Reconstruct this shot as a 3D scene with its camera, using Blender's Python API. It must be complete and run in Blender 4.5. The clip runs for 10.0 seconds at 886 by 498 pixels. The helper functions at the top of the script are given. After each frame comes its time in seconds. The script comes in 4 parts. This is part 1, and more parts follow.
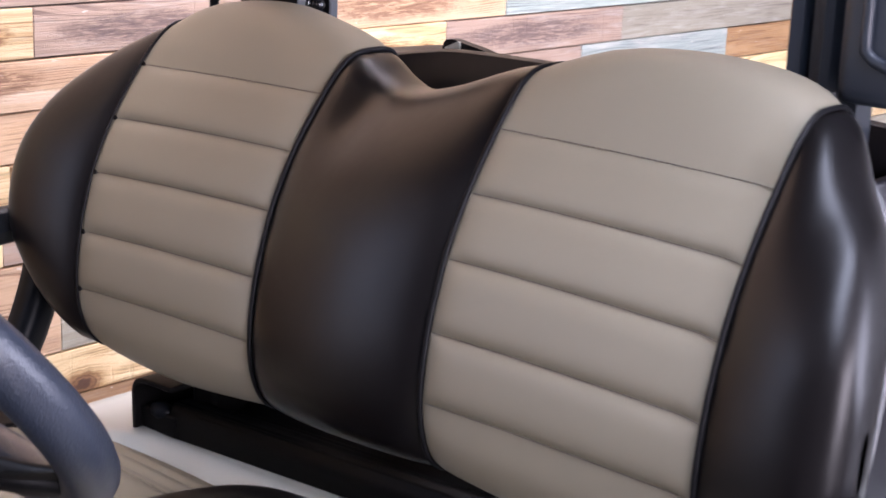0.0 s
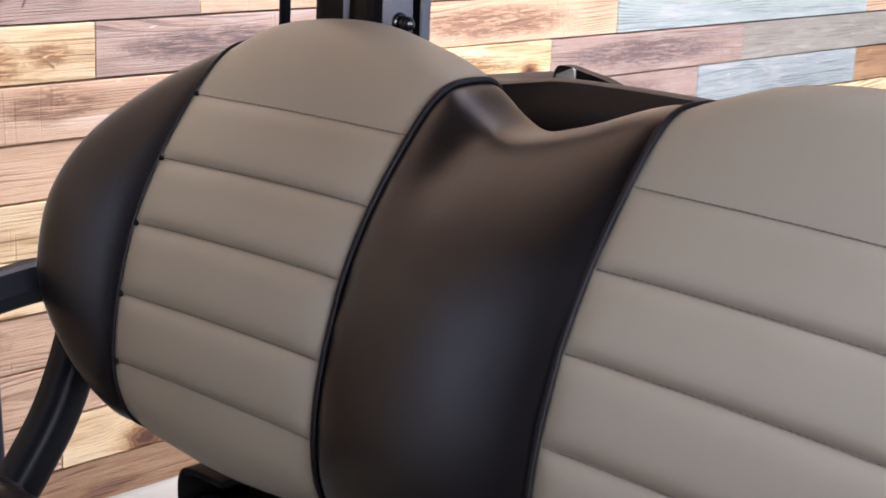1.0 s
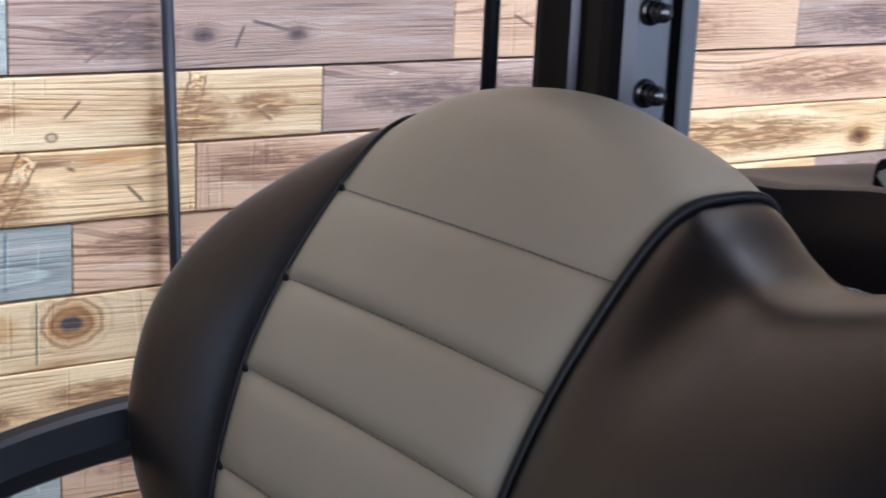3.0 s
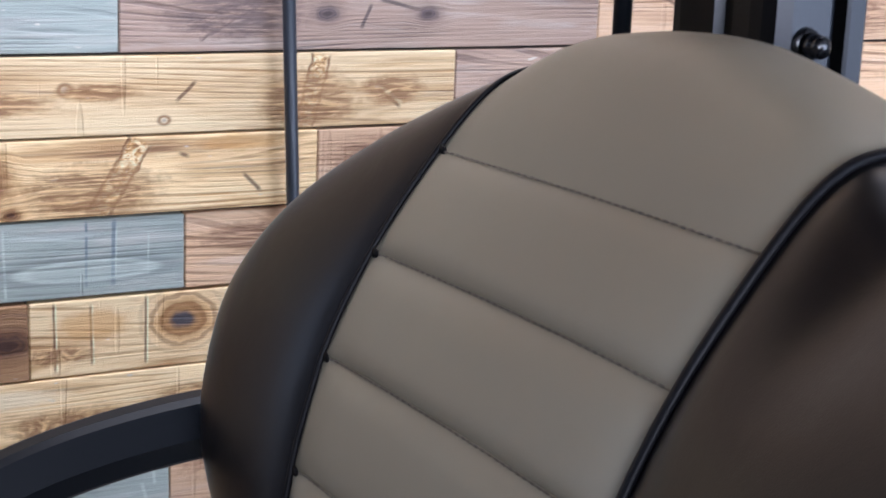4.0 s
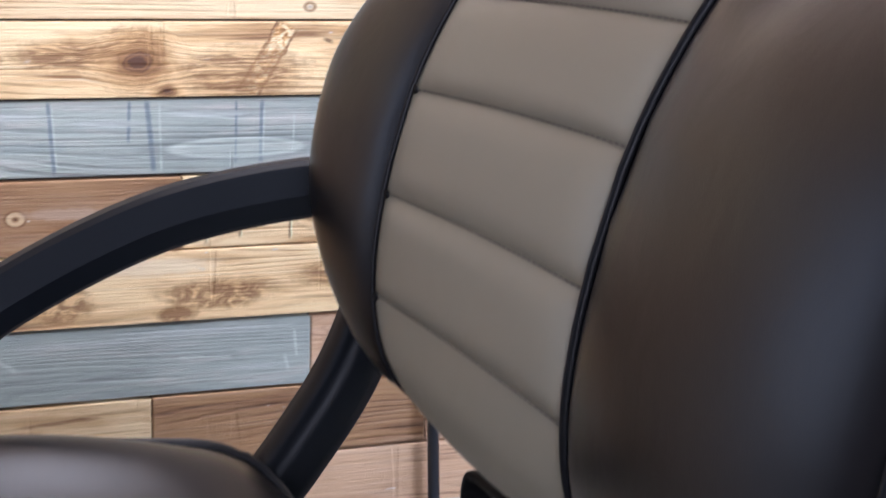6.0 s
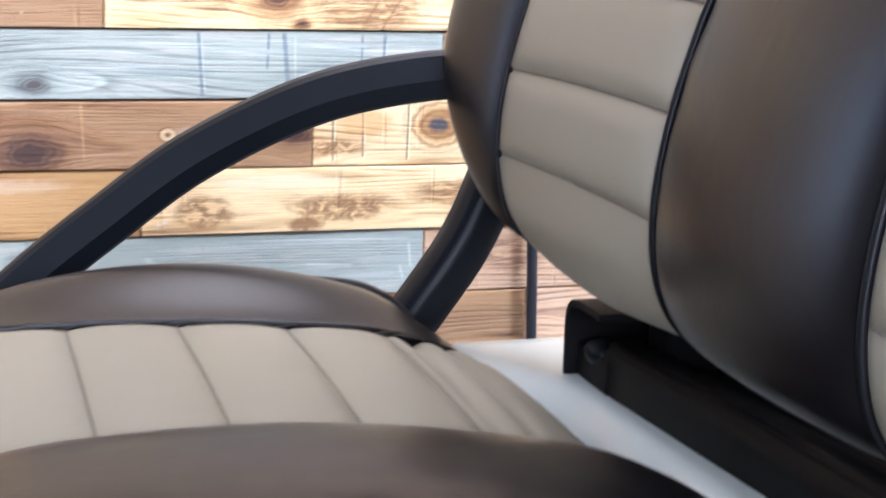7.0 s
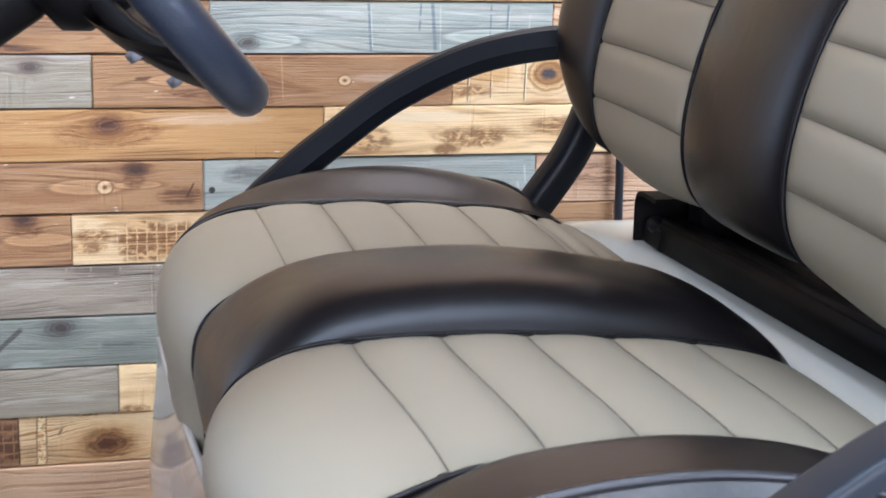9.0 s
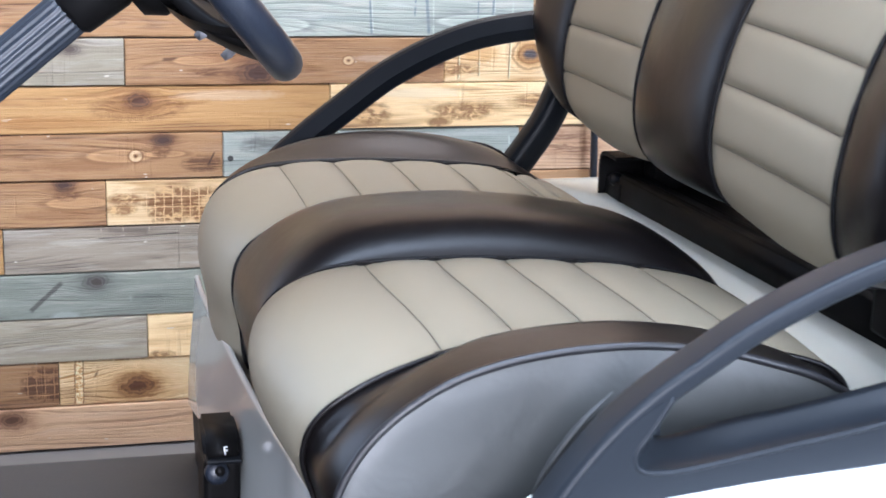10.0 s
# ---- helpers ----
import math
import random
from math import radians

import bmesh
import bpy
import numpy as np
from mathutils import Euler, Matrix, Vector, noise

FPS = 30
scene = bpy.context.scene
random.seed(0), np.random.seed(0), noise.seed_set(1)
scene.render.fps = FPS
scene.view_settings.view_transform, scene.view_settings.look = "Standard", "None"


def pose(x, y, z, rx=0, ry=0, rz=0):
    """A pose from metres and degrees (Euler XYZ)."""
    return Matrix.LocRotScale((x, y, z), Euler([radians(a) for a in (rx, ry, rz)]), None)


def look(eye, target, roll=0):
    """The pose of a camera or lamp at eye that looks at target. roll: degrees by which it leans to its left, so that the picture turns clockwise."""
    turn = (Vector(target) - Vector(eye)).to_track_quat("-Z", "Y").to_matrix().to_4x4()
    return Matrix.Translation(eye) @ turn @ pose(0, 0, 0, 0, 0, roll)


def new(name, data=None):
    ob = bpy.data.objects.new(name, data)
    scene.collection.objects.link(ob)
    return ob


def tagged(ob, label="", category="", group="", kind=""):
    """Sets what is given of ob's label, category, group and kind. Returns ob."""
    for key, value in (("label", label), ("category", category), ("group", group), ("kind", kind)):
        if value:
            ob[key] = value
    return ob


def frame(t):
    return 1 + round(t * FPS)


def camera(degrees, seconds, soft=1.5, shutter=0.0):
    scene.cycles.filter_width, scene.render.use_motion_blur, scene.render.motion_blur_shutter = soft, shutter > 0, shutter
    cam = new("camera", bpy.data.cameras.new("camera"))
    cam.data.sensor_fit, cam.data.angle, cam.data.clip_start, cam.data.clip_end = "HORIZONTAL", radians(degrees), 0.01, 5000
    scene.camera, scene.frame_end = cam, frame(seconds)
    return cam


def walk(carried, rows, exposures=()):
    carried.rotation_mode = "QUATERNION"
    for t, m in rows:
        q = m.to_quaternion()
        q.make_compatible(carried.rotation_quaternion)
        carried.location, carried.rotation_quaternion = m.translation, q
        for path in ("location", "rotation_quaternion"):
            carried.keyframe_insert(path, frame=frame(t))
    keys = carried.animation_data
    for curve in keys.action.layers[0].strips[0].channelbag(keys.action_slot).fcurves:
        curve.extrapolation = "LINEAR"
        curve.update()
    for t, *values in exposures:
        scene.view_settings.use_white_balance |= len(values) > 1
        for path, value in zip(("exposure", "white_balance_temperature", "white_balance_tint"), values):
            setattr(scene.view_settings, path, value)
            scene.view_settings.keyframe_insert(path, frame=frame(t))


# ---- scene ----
cam = camera(31.6, 10.0, soft=1.65, shutter=0.5)
EXPOSURES = [(0, 0.13, 6100, 29.5), (0.5, 0.01, 6100, 28.5), (1, -0.03, 6000, 25.5), (2, -0.28, 5600, 19.5), (2.5, -0.37, 5500, 19), (3, -0.38, 5440, 18), (4.5, -0.43, 5510, 20.5), (5, -0.46, 5600, 24.5), (6.5, 0.27, 5550, 20.5), (7, 0.6, 5500, 18.5), (7.5, 0.54, 5650, 17.5), (8, 0.4, 5640, 18.5), (9, 0.22, 5700, 17), (9.5, 0.34, 5690, 17), (10, 0.38, 5690, 16)]
PATH = [
    (0, (-1.063, -2.324, 1.426), (0.415, -1.077, 0.915), 2.5),
    (0.5, (-0.956, -2.222, 1.412), (0.488, -0.933, 0.909), 2.5),
    (1, (-0.836, -2.11, 1.4), (0.563, -0.771, 0.899), 2.5),
    (1.5, (-0.732, -2.03, 1.393), (0.629, -0.652, 0.895), 2.5),
    (2, (-0.611, -1.936, 1.401), (0.688, -0.497, 0.91), 2.5),
    (2.5, (-0.522, -1.88, 1.385), (0.664, -0.346, 0.896), 2.5),
    (3, (-0.454, -1.808, 1.374), (0.628, -0.196, 0.895), 2.6),
    (4.5, (-0.326, -1.687, 1.274), (0.527, 0.065, 0.82), 2.2),
    (5, (-0.316, -1.714, 1.237), (0.495, 0.06, 0.797), 2.3),
    (6.3, (-0.372, -1.895, 1.143), (0.304, -0.063, 0.711), 1.8),
    (6.5, (-0.392, -1.938, 1.13), (0.265, -0.099, 0.702), 2.0),
    (7, (-0.448, -2.056, 1.116), (0.154, -0.202, 0.667), 2.2),
    (7.5, (-0.516, -2.191, 1.137), (0.042, -0.331, 0.658), 2.1),
    (8, (-0.572, -2.358, 1.165), (-0.051, -0.492, 0.667), 2.2),
    (8.5, (-0.618, -2.547, 1.205), (-0.119, -0.679, 0.692), 2.0),
    (9, (-0.668, -2.683, 1.225), (-0.188, -0.813, 0.701), 2.0),
    (9.5, (-0.714, -2.836, 1.235), (-0.248, -0.966, 0.702), 1.9),
    (10, (-0.752, -3.013, 1.266), (-0.264, -1.15, 0.726), 1.9),
]
walk(cam, [(t, look(eye, target, roll)) for t, eye, target, roll in PATH], exposures=EXPOSURES)

# ---- light: unseen shop daylight behind the camera, ceiling panels, an added south fill ----
world = bpy.data.worlds.new("world")
scene.world = world
world.use_nodes = True
wn = world.node_tree.nodes
sky = wn.new("ShaderNodeTexSky")
sky.sky_type, sky.sun_disc, sky.sun_elevation, sky.sun_rotation = "NISHITA", False, radians(40), radians(150)
world.node_tree.links.new(sky.outputs[0], wn["Background"].inputs[0])
wn["Background"].inputs[1].default_value = 0.12


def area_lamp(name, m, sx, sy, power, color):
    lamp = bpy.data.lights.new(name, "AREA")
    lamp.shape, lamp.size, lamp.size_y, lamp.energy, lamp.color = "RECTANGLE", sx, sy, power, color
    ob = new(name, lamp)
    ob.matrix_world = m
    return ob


# stands for unseen daylight; the south wall behind it is closed
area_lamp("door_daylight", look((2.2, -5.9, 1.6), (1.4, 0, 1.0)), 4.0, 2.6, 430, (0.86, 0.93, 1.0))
# added fill with no known source, for the western planks and the seat
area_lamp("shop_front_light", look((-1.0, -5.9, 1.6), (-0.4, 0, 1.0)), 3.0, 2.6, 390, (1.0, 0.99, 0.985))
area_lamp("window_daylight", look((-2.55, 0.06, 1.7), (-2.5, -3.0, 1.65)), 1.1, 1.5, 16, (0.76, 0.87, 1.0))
area_lamp("ceiling_panel", look((-0.4, -2.3, 3.25), (-0.4, -2.1, 0)), 2.6, 1.4, 180, (0.78, 0.90, 1.0))
area_lamp("ceiling_strip", look((0.6, -0.48, 3.26), (0.6, -0.48, 0)), 1.7, 0.5, 104, (1.0, 0.98, 0.94))


# ---- materials ----
def nodes_of(name):
    m = bpy.data.materials.new(name)
    m.use_nodes = True
    nt = m.node_tree
    return m, nt.nodes, nt.links, nt.nodes["Principled BSDF"]


def mixed(nodes, links, fac, a, b, blend="MIX"):
    mx = nodes.new("ShaderNodeMix")
    mx.data_type, mx.blend_type = "RGBA", blend
    for sock, val in ((mx.inputs[0], fac), (mx.inputs[6], a), (mx.inputs[7], b)):
        if isinstance(val, bpy.types.NodeSocket):
            links.new(val, sock)
        elif isinstance(val, (int, float)):
            sock.default_value = val
        else:
            sock.default_value = (*val, 1)
    return mx.outputs[2]


def maths(nodes, links, op, a, b=0.0, c=None):
    n = nodes.new("ShaderNodeMath")
    n.operation = op
    for i, val in enumerate((a, b) if c is None else (a, b, c)):
        if isinstance(val, bpy.types.NodeSocket):
            links.new(val, n.inputs[i])
        else:
            n.inputs[i].default_value = val
    return n.outputs[0]


def ramped(nodes, links, fac, stops):
    r = nodes.new("ShaderNodeValToRGB")
    els = r.color_ramp.elements
    while len(els) < len(stops):
        els.new(0.5)
    for e, (p, col) in zip(els, stops):
        e.position = p
        e.color = (*col, 1) if not isinstance(col, (int, float)) else (col, col, col, 1)
    links.new(fac, r.inputs[0])
    return r.outputs[0]


def noisy(nodes, links, vec, scale, detail=3.0, rough=0.55, distort=0.0):
    n = nodes.new("ShaderNodeTexNoise")
    n.inputs["Scale"].default_value, n.inputs["Detail"].default_value = scale, detail
    n.inputs["Roughness"].default_value, n.inputs["Distortion"].default_value = rough, distort
    if vec is not None:
        links.new(vec, n.inputs["Vector"])
    return n.outputs[0]


def surface(name, base, rough, var=0.12, grain=900.0, bump=0.12, dist=0.0006, metal=0.0, coat=0.0, spec=0.5, blotch=7.0, crease=0.0, coat_rough=0.06):
    """A plain coated surface: base colour with broad mottling, fine grain relief and uneven gloss."""
    m, nodes, links, b = nodes_of(name)
    co = nodes.new("ShaderNodeTexCoord").outputs["Object"]
    broad = noisy(nodes, links, co, blotch, 4)
    fine = noisy(nodes, links, co, grain, 2)
    dark, light = [c * (1 - var) for c in base], [min(1, c * (1 + var)) for c in base]
    links.new(mixed(nodes, links, broad, dark, light), b.inputs["Base Color"])
    links.new(maths(nodes, links, "MULTIPLY_ADD", broad, 0.16, rough - 0.08), b.inputs["Roughness"])
    bp = nodes.new("ShaderNodeBump")
    bp.inputs["Strength"].default_value, bp.inputs["Distance"].default_value = bump, dist
    links.new(fine, bp.inputs["Height"])
    if crease:
        soft = nodes.new("ShaderNodeBump")
        soft.inputs["Strength"].default_value, soft.inputs["Distance"].default_value = crease, 0.004
        links.new(noisy(nodes, links, co, 22, 3, 0.5, 0.4), soft.inputs["Height"])
        links.new(soft.outputs[0], bp.inputs["Normal"])
    links.new(bp.outputs[0], b.inputs["Normal"])
    b.inputs["Metallic"].default_value = metal
    b.inputs["Coat Weight"].default_value = coat
    b.inputs["Coat Roughness"].default_value = coat_rough
    b.inputs["Specular IOR Level"].default_value = spec
    return m


TAN = surface("taupe vinyl", (0.218, 0.194, 0.143), 0.5, 0.07, 1300, 0.25, 0.0005, crease=0.13)
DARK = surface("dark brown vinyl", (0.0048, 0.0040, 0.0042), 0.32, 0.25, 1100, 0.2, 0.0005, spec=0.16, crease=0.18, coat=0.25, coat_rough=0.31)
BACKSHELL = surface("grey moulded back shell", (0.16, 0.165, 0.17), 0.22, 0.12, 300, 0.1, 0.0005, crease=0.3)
# lighter copy of the dark vinyl: reflected daylight is put into its base
SIDE_SHEEN = surface("dark vinyl with side sheen", (0.040, 0.043, 0.043), 0.46, 0.25, 1100, 0.2, 0.0005, spec=0.75, crease=0.42)
# the far rail's plastic again, with daylight put into a lighter, bluer base
NEAR_RAIL = surface("daylit black rail plastic", (0.012, 0.0155, 0.0205), 0.40, 0.2, 300, 0.06, 0.0004, spec=0.2)
PIPE = surface("piping vinyl", (0.010, 0.010, 0.012), 0.38, 0.2, 900, 0.1, 0.0003, spec=0.55)
WELT = surface("dark welt vinyl", (0.005, 0.005, 0.006), 0.45, 0.2, 900, 0.1, 0.0003, spec=0.15)
THREAD = surface("seam thread", (0.11, 0.095, 0.078), 0.8, 0.2, 2000, 0.3)
BLACK = surface("black moulded plastic", (0.0042, 0.0040, 0.0042), 0.45, 0.2, 800, 0.25, 0.0005, spec=0.09)
BIN = surface("blue-black bin plastic", (0.0085, 0.0080, 0.0105), 0.40, 0.2, 800, 0.25, 0.0005, spec=0.2)
SATIN = surface("black satin paint", (0.0048, 0.0060, 0.0082), 0.42, 0.2, 300, 0.06, 0.0004, spec=0.11)
FRAME = surface("blue-black powder coat", (0.016, 0.021, 0.030), 0.40, 0.2, 300, 0.08, 0.0004, spec=0.55)
RUBBER = surface("black rubber mat", (0.025, 0.026, 0.028), 0.6, 0.25, 260, 0.4, 0.001)
GRIP = surface("grained steering rim", (0.012, 0.016, 0.026), 0.33, 0.25, 520, 0.45, 0.0008, spec=0.55)
SHELL = surface("grey gloss shell", (0.42, 0.43, 0.42), 0.075, 0.04, 200, 0.0, 0.0003, coat=0.25, crease=0.015)
DECK = surface("pale grey gloss deck", (0.56, 0.60, 0.565), 0.2, 0.04, 200, 0.03, 0.0003, crease=0.05)
WHITE = surface("white gloss body panel", (0.77, 0.79, 0.76), 0.14, 0.02, 200, 0.02, 0.0003, coat=0.6)
BOLT = surface("black glossy bolt head", (0.006, 0.006, 0.007), 0.2, 0.2, 500, 0.05, spec=0.6)
CLIP = surface("grey clip plastic", (0.13, 0.135, 0.15), 0.4, 0.1, 700, 0.1)
PRINT = surface("white print", (0.8, 0.8, 0.8), 0.5, 0.02)
# tone of the unseen west and south walls, darkened to keep reflections low
DARK_PLASTER = surface("painted plaster", (0.07, 0.07, 0.077), 0.75, 0.06, 90, 0.3, 0.002)
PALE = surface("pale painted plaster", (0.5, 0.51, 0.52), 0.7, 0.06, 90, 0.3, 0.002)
CEIL = surface("ceiling paint", (0.40, 0.40, 0.41), 0.8, 0.05, 60, 0.2, 0.002)
CONCRETE = surface("sealed concrete", (0.15, 0.145, 0.14), 0.45, 0.2, 60, 0.3, 0.001, blotch=2.5)
GAP = surface("stained backing board", (0.03, 0.02, 0.015), 0.8, 0.2)


def plank_wood(name, light, mid, dark, burn=0.5, weather=0.0, knots=(), marks=()):
    """Reclaimed board: long grain along x that flows round its own knots (x, z, radius), burnt streaks, saw scores."""
    m, nodes, links, b = nodes_of(name)
    geo = nodes.new("ShaderNodeNewGeometry").outputs["Position"]
    info = nodes.new("ShaderNodeObjectInfo")

    def vec(op, a, c, out=0):
        n = nodes.new("ShaderNodeVectorMath")
        n.operation = op
        for i, val in enumerate((a, c)):
            if isinstance(val, bpy.types.NodeSocket):
                links.new(val, n.inputs[i])
            elif val is not None:
                n.inputs[i].default_value = val
        return n.outputs["Value"] if op in ("LENGTH", "DOT_PRODUCT") else n.outputs[0]
    wide = noisy(nodes, links, vec("MULTIPLY", geo, (3.1, 1, 11)), 1.0, 2)
    knurl = noisy(nodes, links, vec("MULTIPLY", geo, (60, 1, 75)), 1.0, 2)
    flow, pull = geo, None
    for kx, kz, kr in knots:
        d = vec("SUBTRACT", geo, (kx, 0, kz))
        dist = vec("LENGTH", vec("MULTIPLY", d, (0.48 / kr, 0, 0.8 / kr)), None)
        dist = maths(nodes, links, "ADD", dist, maths(nodes, links, "MULTIPLY_ADD", wide, 0.24, -0.12))
        dist = maths(nodes, links, "ADD", dist, maths(nodes, links, "MULTIPLY_ADD", knurl, 0.26, -0.13))
        keep = ramped(nodes, links, dist, ((0.18, 0.75), (0.95, 0.0)))
        back = vec("MULTIPLY", d, (0, 0, 1))
        flow = vec("SUBTRACT", flow, vec("MULTIPLY", back, keep))
        pull = dist if pull is None else maths(nodes, links, "MINIMUM", pull, dist)
    shift = nodes.new("ShaderNodeVectorMath")
    shift.operation = "SCALE"
    shift.inputs[0].default_value = (31.0, 17.0, 53.0)
    links.new(info.outputs["Random"], shift.inputs["Scale"])
    at = vec("ADD", flow, shift.outputs[0])
    plain = vec("ADD", geo, shift.outputs[0])
    # growth rings: bands in height, slowly wandering along the board
    wander = noisy(nodes, links, vec("MULTIPLY", at, (1.1, 1, 13)), 1.0, 1, 0.5)
    sep = nodes.new("ShaderNodeSeparateXYZ")
    links.new(at, sep.inputs[0])
    sep_geo = nodes.new("ShaderNodeSeparateXYZ")
    links.new(geo, sep_geo.inputs[0])
    phase = maths(nodes, links, "MULTIPLY_ADD", sep.outputs["Z"], 700.0, maths(nodes, links, "MULTIPLY", wander, 96.0))
    ring = maths(nodes, links, "MULTIPLY_ADD", maths(nodes, links, "SINE", phase), 0.5, 0.5)
    late = ramped(nodes, links, ring, ((0.66, 0.0), (0.90, 1.0)))
    thin = maths(nodes, links, "MULTIPLY_ADD", maths(nodes, links, "SINE", maths(nodes, links, "MULTIPLY", phase, 2.37)), 0.5, 0.5)
    thin = ramped(nodes, links, thin, ((0.80, 0.0), (0.98, 0.5)))
    fibre = noisy(nodes, links, vec("MULTIPLY", at, (9, 60, 420)), 1.0, 4, 0.6)
    broad = noisy(nodes, links, vec("MULTIPLY", at, (2.8, 5, 26)), 1.0, 4, 0.6, 0.6)
    strength = ramped(nodes, links, noisy(nodes, links, vec("MULTIPLY", at, (4, 5, 22)), 1.0, 4, 0.6), ((0.46, 0.05), (0.64, 0.92)))
    line = [0.6 * p + 0.4 * q for p, q in zip(mid, dark)]
    col = mixed(nodes, links, maths(nodes, links, "MULTIPLY", maths(nodes, links, "MAXIMUM", late, thin), strength), light, line)
    cloud = noisy(nodes, links, vec("MULTIPLY", at, (2.6, 1, 15)), 1.0, 3, 0.55, 0.4)
    col = mixed(nodes, links, ramped(nodes, links, cloud, ((0.50, 0.0), (0.76, 0.36))), col, mid)
    col = mixed(nodes, links, ramped(nodes, links, broad, ((0.48, 0.0), (0.62, min(1.0, burn * 1.3)))), col, [0.6 * p + 0.4 * q for p, q in zip(mid, light)])
    col = mixed(nodes, links, maths(nodes, links, "MULTIPLY", ramped(nodes, links, broad, ((0.54, 0.0), (0.68, burn * 1.5))), maths(nodes, links, "MULTIPLY_ADD", late, 0.7, 0.3)), col, dark)
    tint = mixed(nodes, links, info.outputs["Random"], (0.88, 0.87, 0.88), (1.1, 1.09, 1.06))
    col = mixed(nodes, links, 1.0, col, tint, "MULTIPLY")
    if weather:
        pale = noisy(nodes, links, vec("MULTIPLY", at, (6, 20, 60)), 1.0, 5, 0.65, 0.5)
        col = mixed(nodes, links, ramped(nodes, links, pale, ((0.50, 0.0), (0.70, weather))), col, (0.59, 0.55, 0.485))
    col = mixed(nodes, links, ramped(nodes, links, fibre, ((0.30, 0.26), (0.50, 0.0))), col, mid)
    brush = noisy(nodes, links, vec("MULTIPLY", at, (5, 40, 300)), 1.0, 3, 0.55)
    col = mixed(nodes, links, ramped(nodes, links, brush, ((0.56, 0.0), (0.70, 0.55))), col, [min(0.85, 0.92 * c + 0.06) for c in light])
    # saw scores across the board, and bright chips where the edge has splintered
    saw = noisy(nodes, links, vec("MULTIPLY", plain, (70, 1, 4)), 1.0, 1, 0.4)
    patch = noisy(nodes, links, vec("MULTIPLY", plain, (5, 1, 5)), 1.0, 1)
    cut = maths(nodes, links, "MULTIPLY", ramped(nodes, links, saw, ((0.66, 0.0), (0.70, 1.0))), ramped(nodes, links, patch, ((0.54, 0.0), (0.60, 1.0))))
    col = mixed(nodes, links, maths(nodes, links, "MULTIPLY", cut, 0.07), col, dark)
    chip = noisy(nodes, links, vec("MULTIPLY", plain, (45, 1, 130)), 1.0, 1, 0.4)
    col = mixed(nodes, links, ramped(nodes, links, chip, ((0.775, 0.0), (0.80, 0.7))), col, (0.72, 0.66, 0.56))
    # gouges, scores, burns and smears with a place of their own
    burnt, cream = [0.15 * c + 0.85 * d for c, d in zip(mid, dark)], [min(0.8, c * 1.3) for c in light]
    jag = noisy(nodes, links, vec("MULTIPLY", plain, (95, 1, 95)), 1.0, 3, 0.65) if marks else None
    for mark in marks:
        what, size = mark[0], mark[1:]
        if what in ("dark", "pale", "blue", "band"):
            x0, z0, x1, z1, width = size
            ln = math.hypot(x1 - x0, z1 - z0)
            ux, uz = (x1 - x0) / ln, (z1 - z0) / ln
            rel = vec("SUBTRACT", geo, (x0, 0, z0))
            along = vec("DOT_PRODUCT", rel, (ux, 0, uz))
            side = maths(nodes, links, "ADD", vec("DOT_PRODUCT", rel, (-uz, 0, ux)), maths(nodes, links, "MULTIPLY_ADD", jag, 0.7 * width, -0.35 * width))
            off = maths(nodes, links, "MULTIPLY", maths(nodes, links, "ABSOLUTE", side), 1 / width)
            tip = maths(nodes, links, "MULTIPLY", maths(nodes, links, "MINIMUM", along, maths(nodes, links, "SUBTRACT", ln, along)), 160.0)
            reach = ramped(nodes, links, tip, ((0.0, 0.0), (1.0, 1.0)))
            if what == "band":
                torn = noisy(nodes, links, vec("MULTIPLY", plain, (150, 1, 210)), 1.0, 3, 0.6, 0.8)
                torn = ramped(nodes, links, torn, ((0.34, burnt), (0.44, mid), (0.52, light), (0.68, cream)))
                inside = maths(nodes, links, "MULTIPLY", reach, ramped(nodes, links, off, ((0.75, 0.85), (1.0, 0.0))))
                col = mixed(nodes, links, inside, col, torn)
                edge = maths(nodes, links, "MULTIPLY", reach, ramped(nodes, links, off, ((0.60, 0.0), (0.80, 0.92), (0.90, 0.92), (1.0, 0.0))))
                col = mixed(nodes, links, edge, col, burnt)
            else:
                tone = {"dark": [c * 0.7 for c in dark], "pale": cream, "blue": (0.13, 0.18, 0.21)}[what]
                col = mixed(nodes, links, maths(nodes, links, "MULTIPLY", reach, ramped(nodes, links, off, ((0.45, 0.8), (1.0, 0.0)))), col, tone)
        else:
            cx, cz, rx, rz = size
            off = vec("LENGTH", vec("MULTIPLY", vec("SUBTRACT", geo, (cx, 0, cz)), (0.5 / rx, 0, 0.5 / rz)), None)
            if what == "eye":
                red_heart = [0.45 * p + 0.55 * q for p, q in zip(mid, dark)]
                off = maths(nodes, links, "ADD", off, maths(nodes, links, "MULTIPLY_ADD", wide, 0.36, -0.18))
                off = maths(nodes, links, "ADD", off, maths(nodes, links, "MULTIPLY_ADD", knurl, 0.12, -0.06))
                rings = ramped(nodes, links, maths(nodes, links, "MULTIPLY_ADD", maths(nodes, links, "SINE", maths(nodes, links, "MULTIPLY", off, 46.0)), 0.5, 0.5), ((0.40, 0.0), (0.85, 0.95)))
                col = mixed(nodes, links, ramped(nodes, links, off, ((0.34, 0.6), (0.56, 0.0))), col, mid)
                col = mixed(nodes, links, maths(nodes, links, "MULTIPLY", rings, ramped(nodes, links, off, ((0.30, 0.95), (0.66, 0.0)))), col, burnt)
                col = mixed(nodes, links, ramped(nodes, links, off, ((0.28, 0.85), (0.40, 0.0))), col, red_heart)
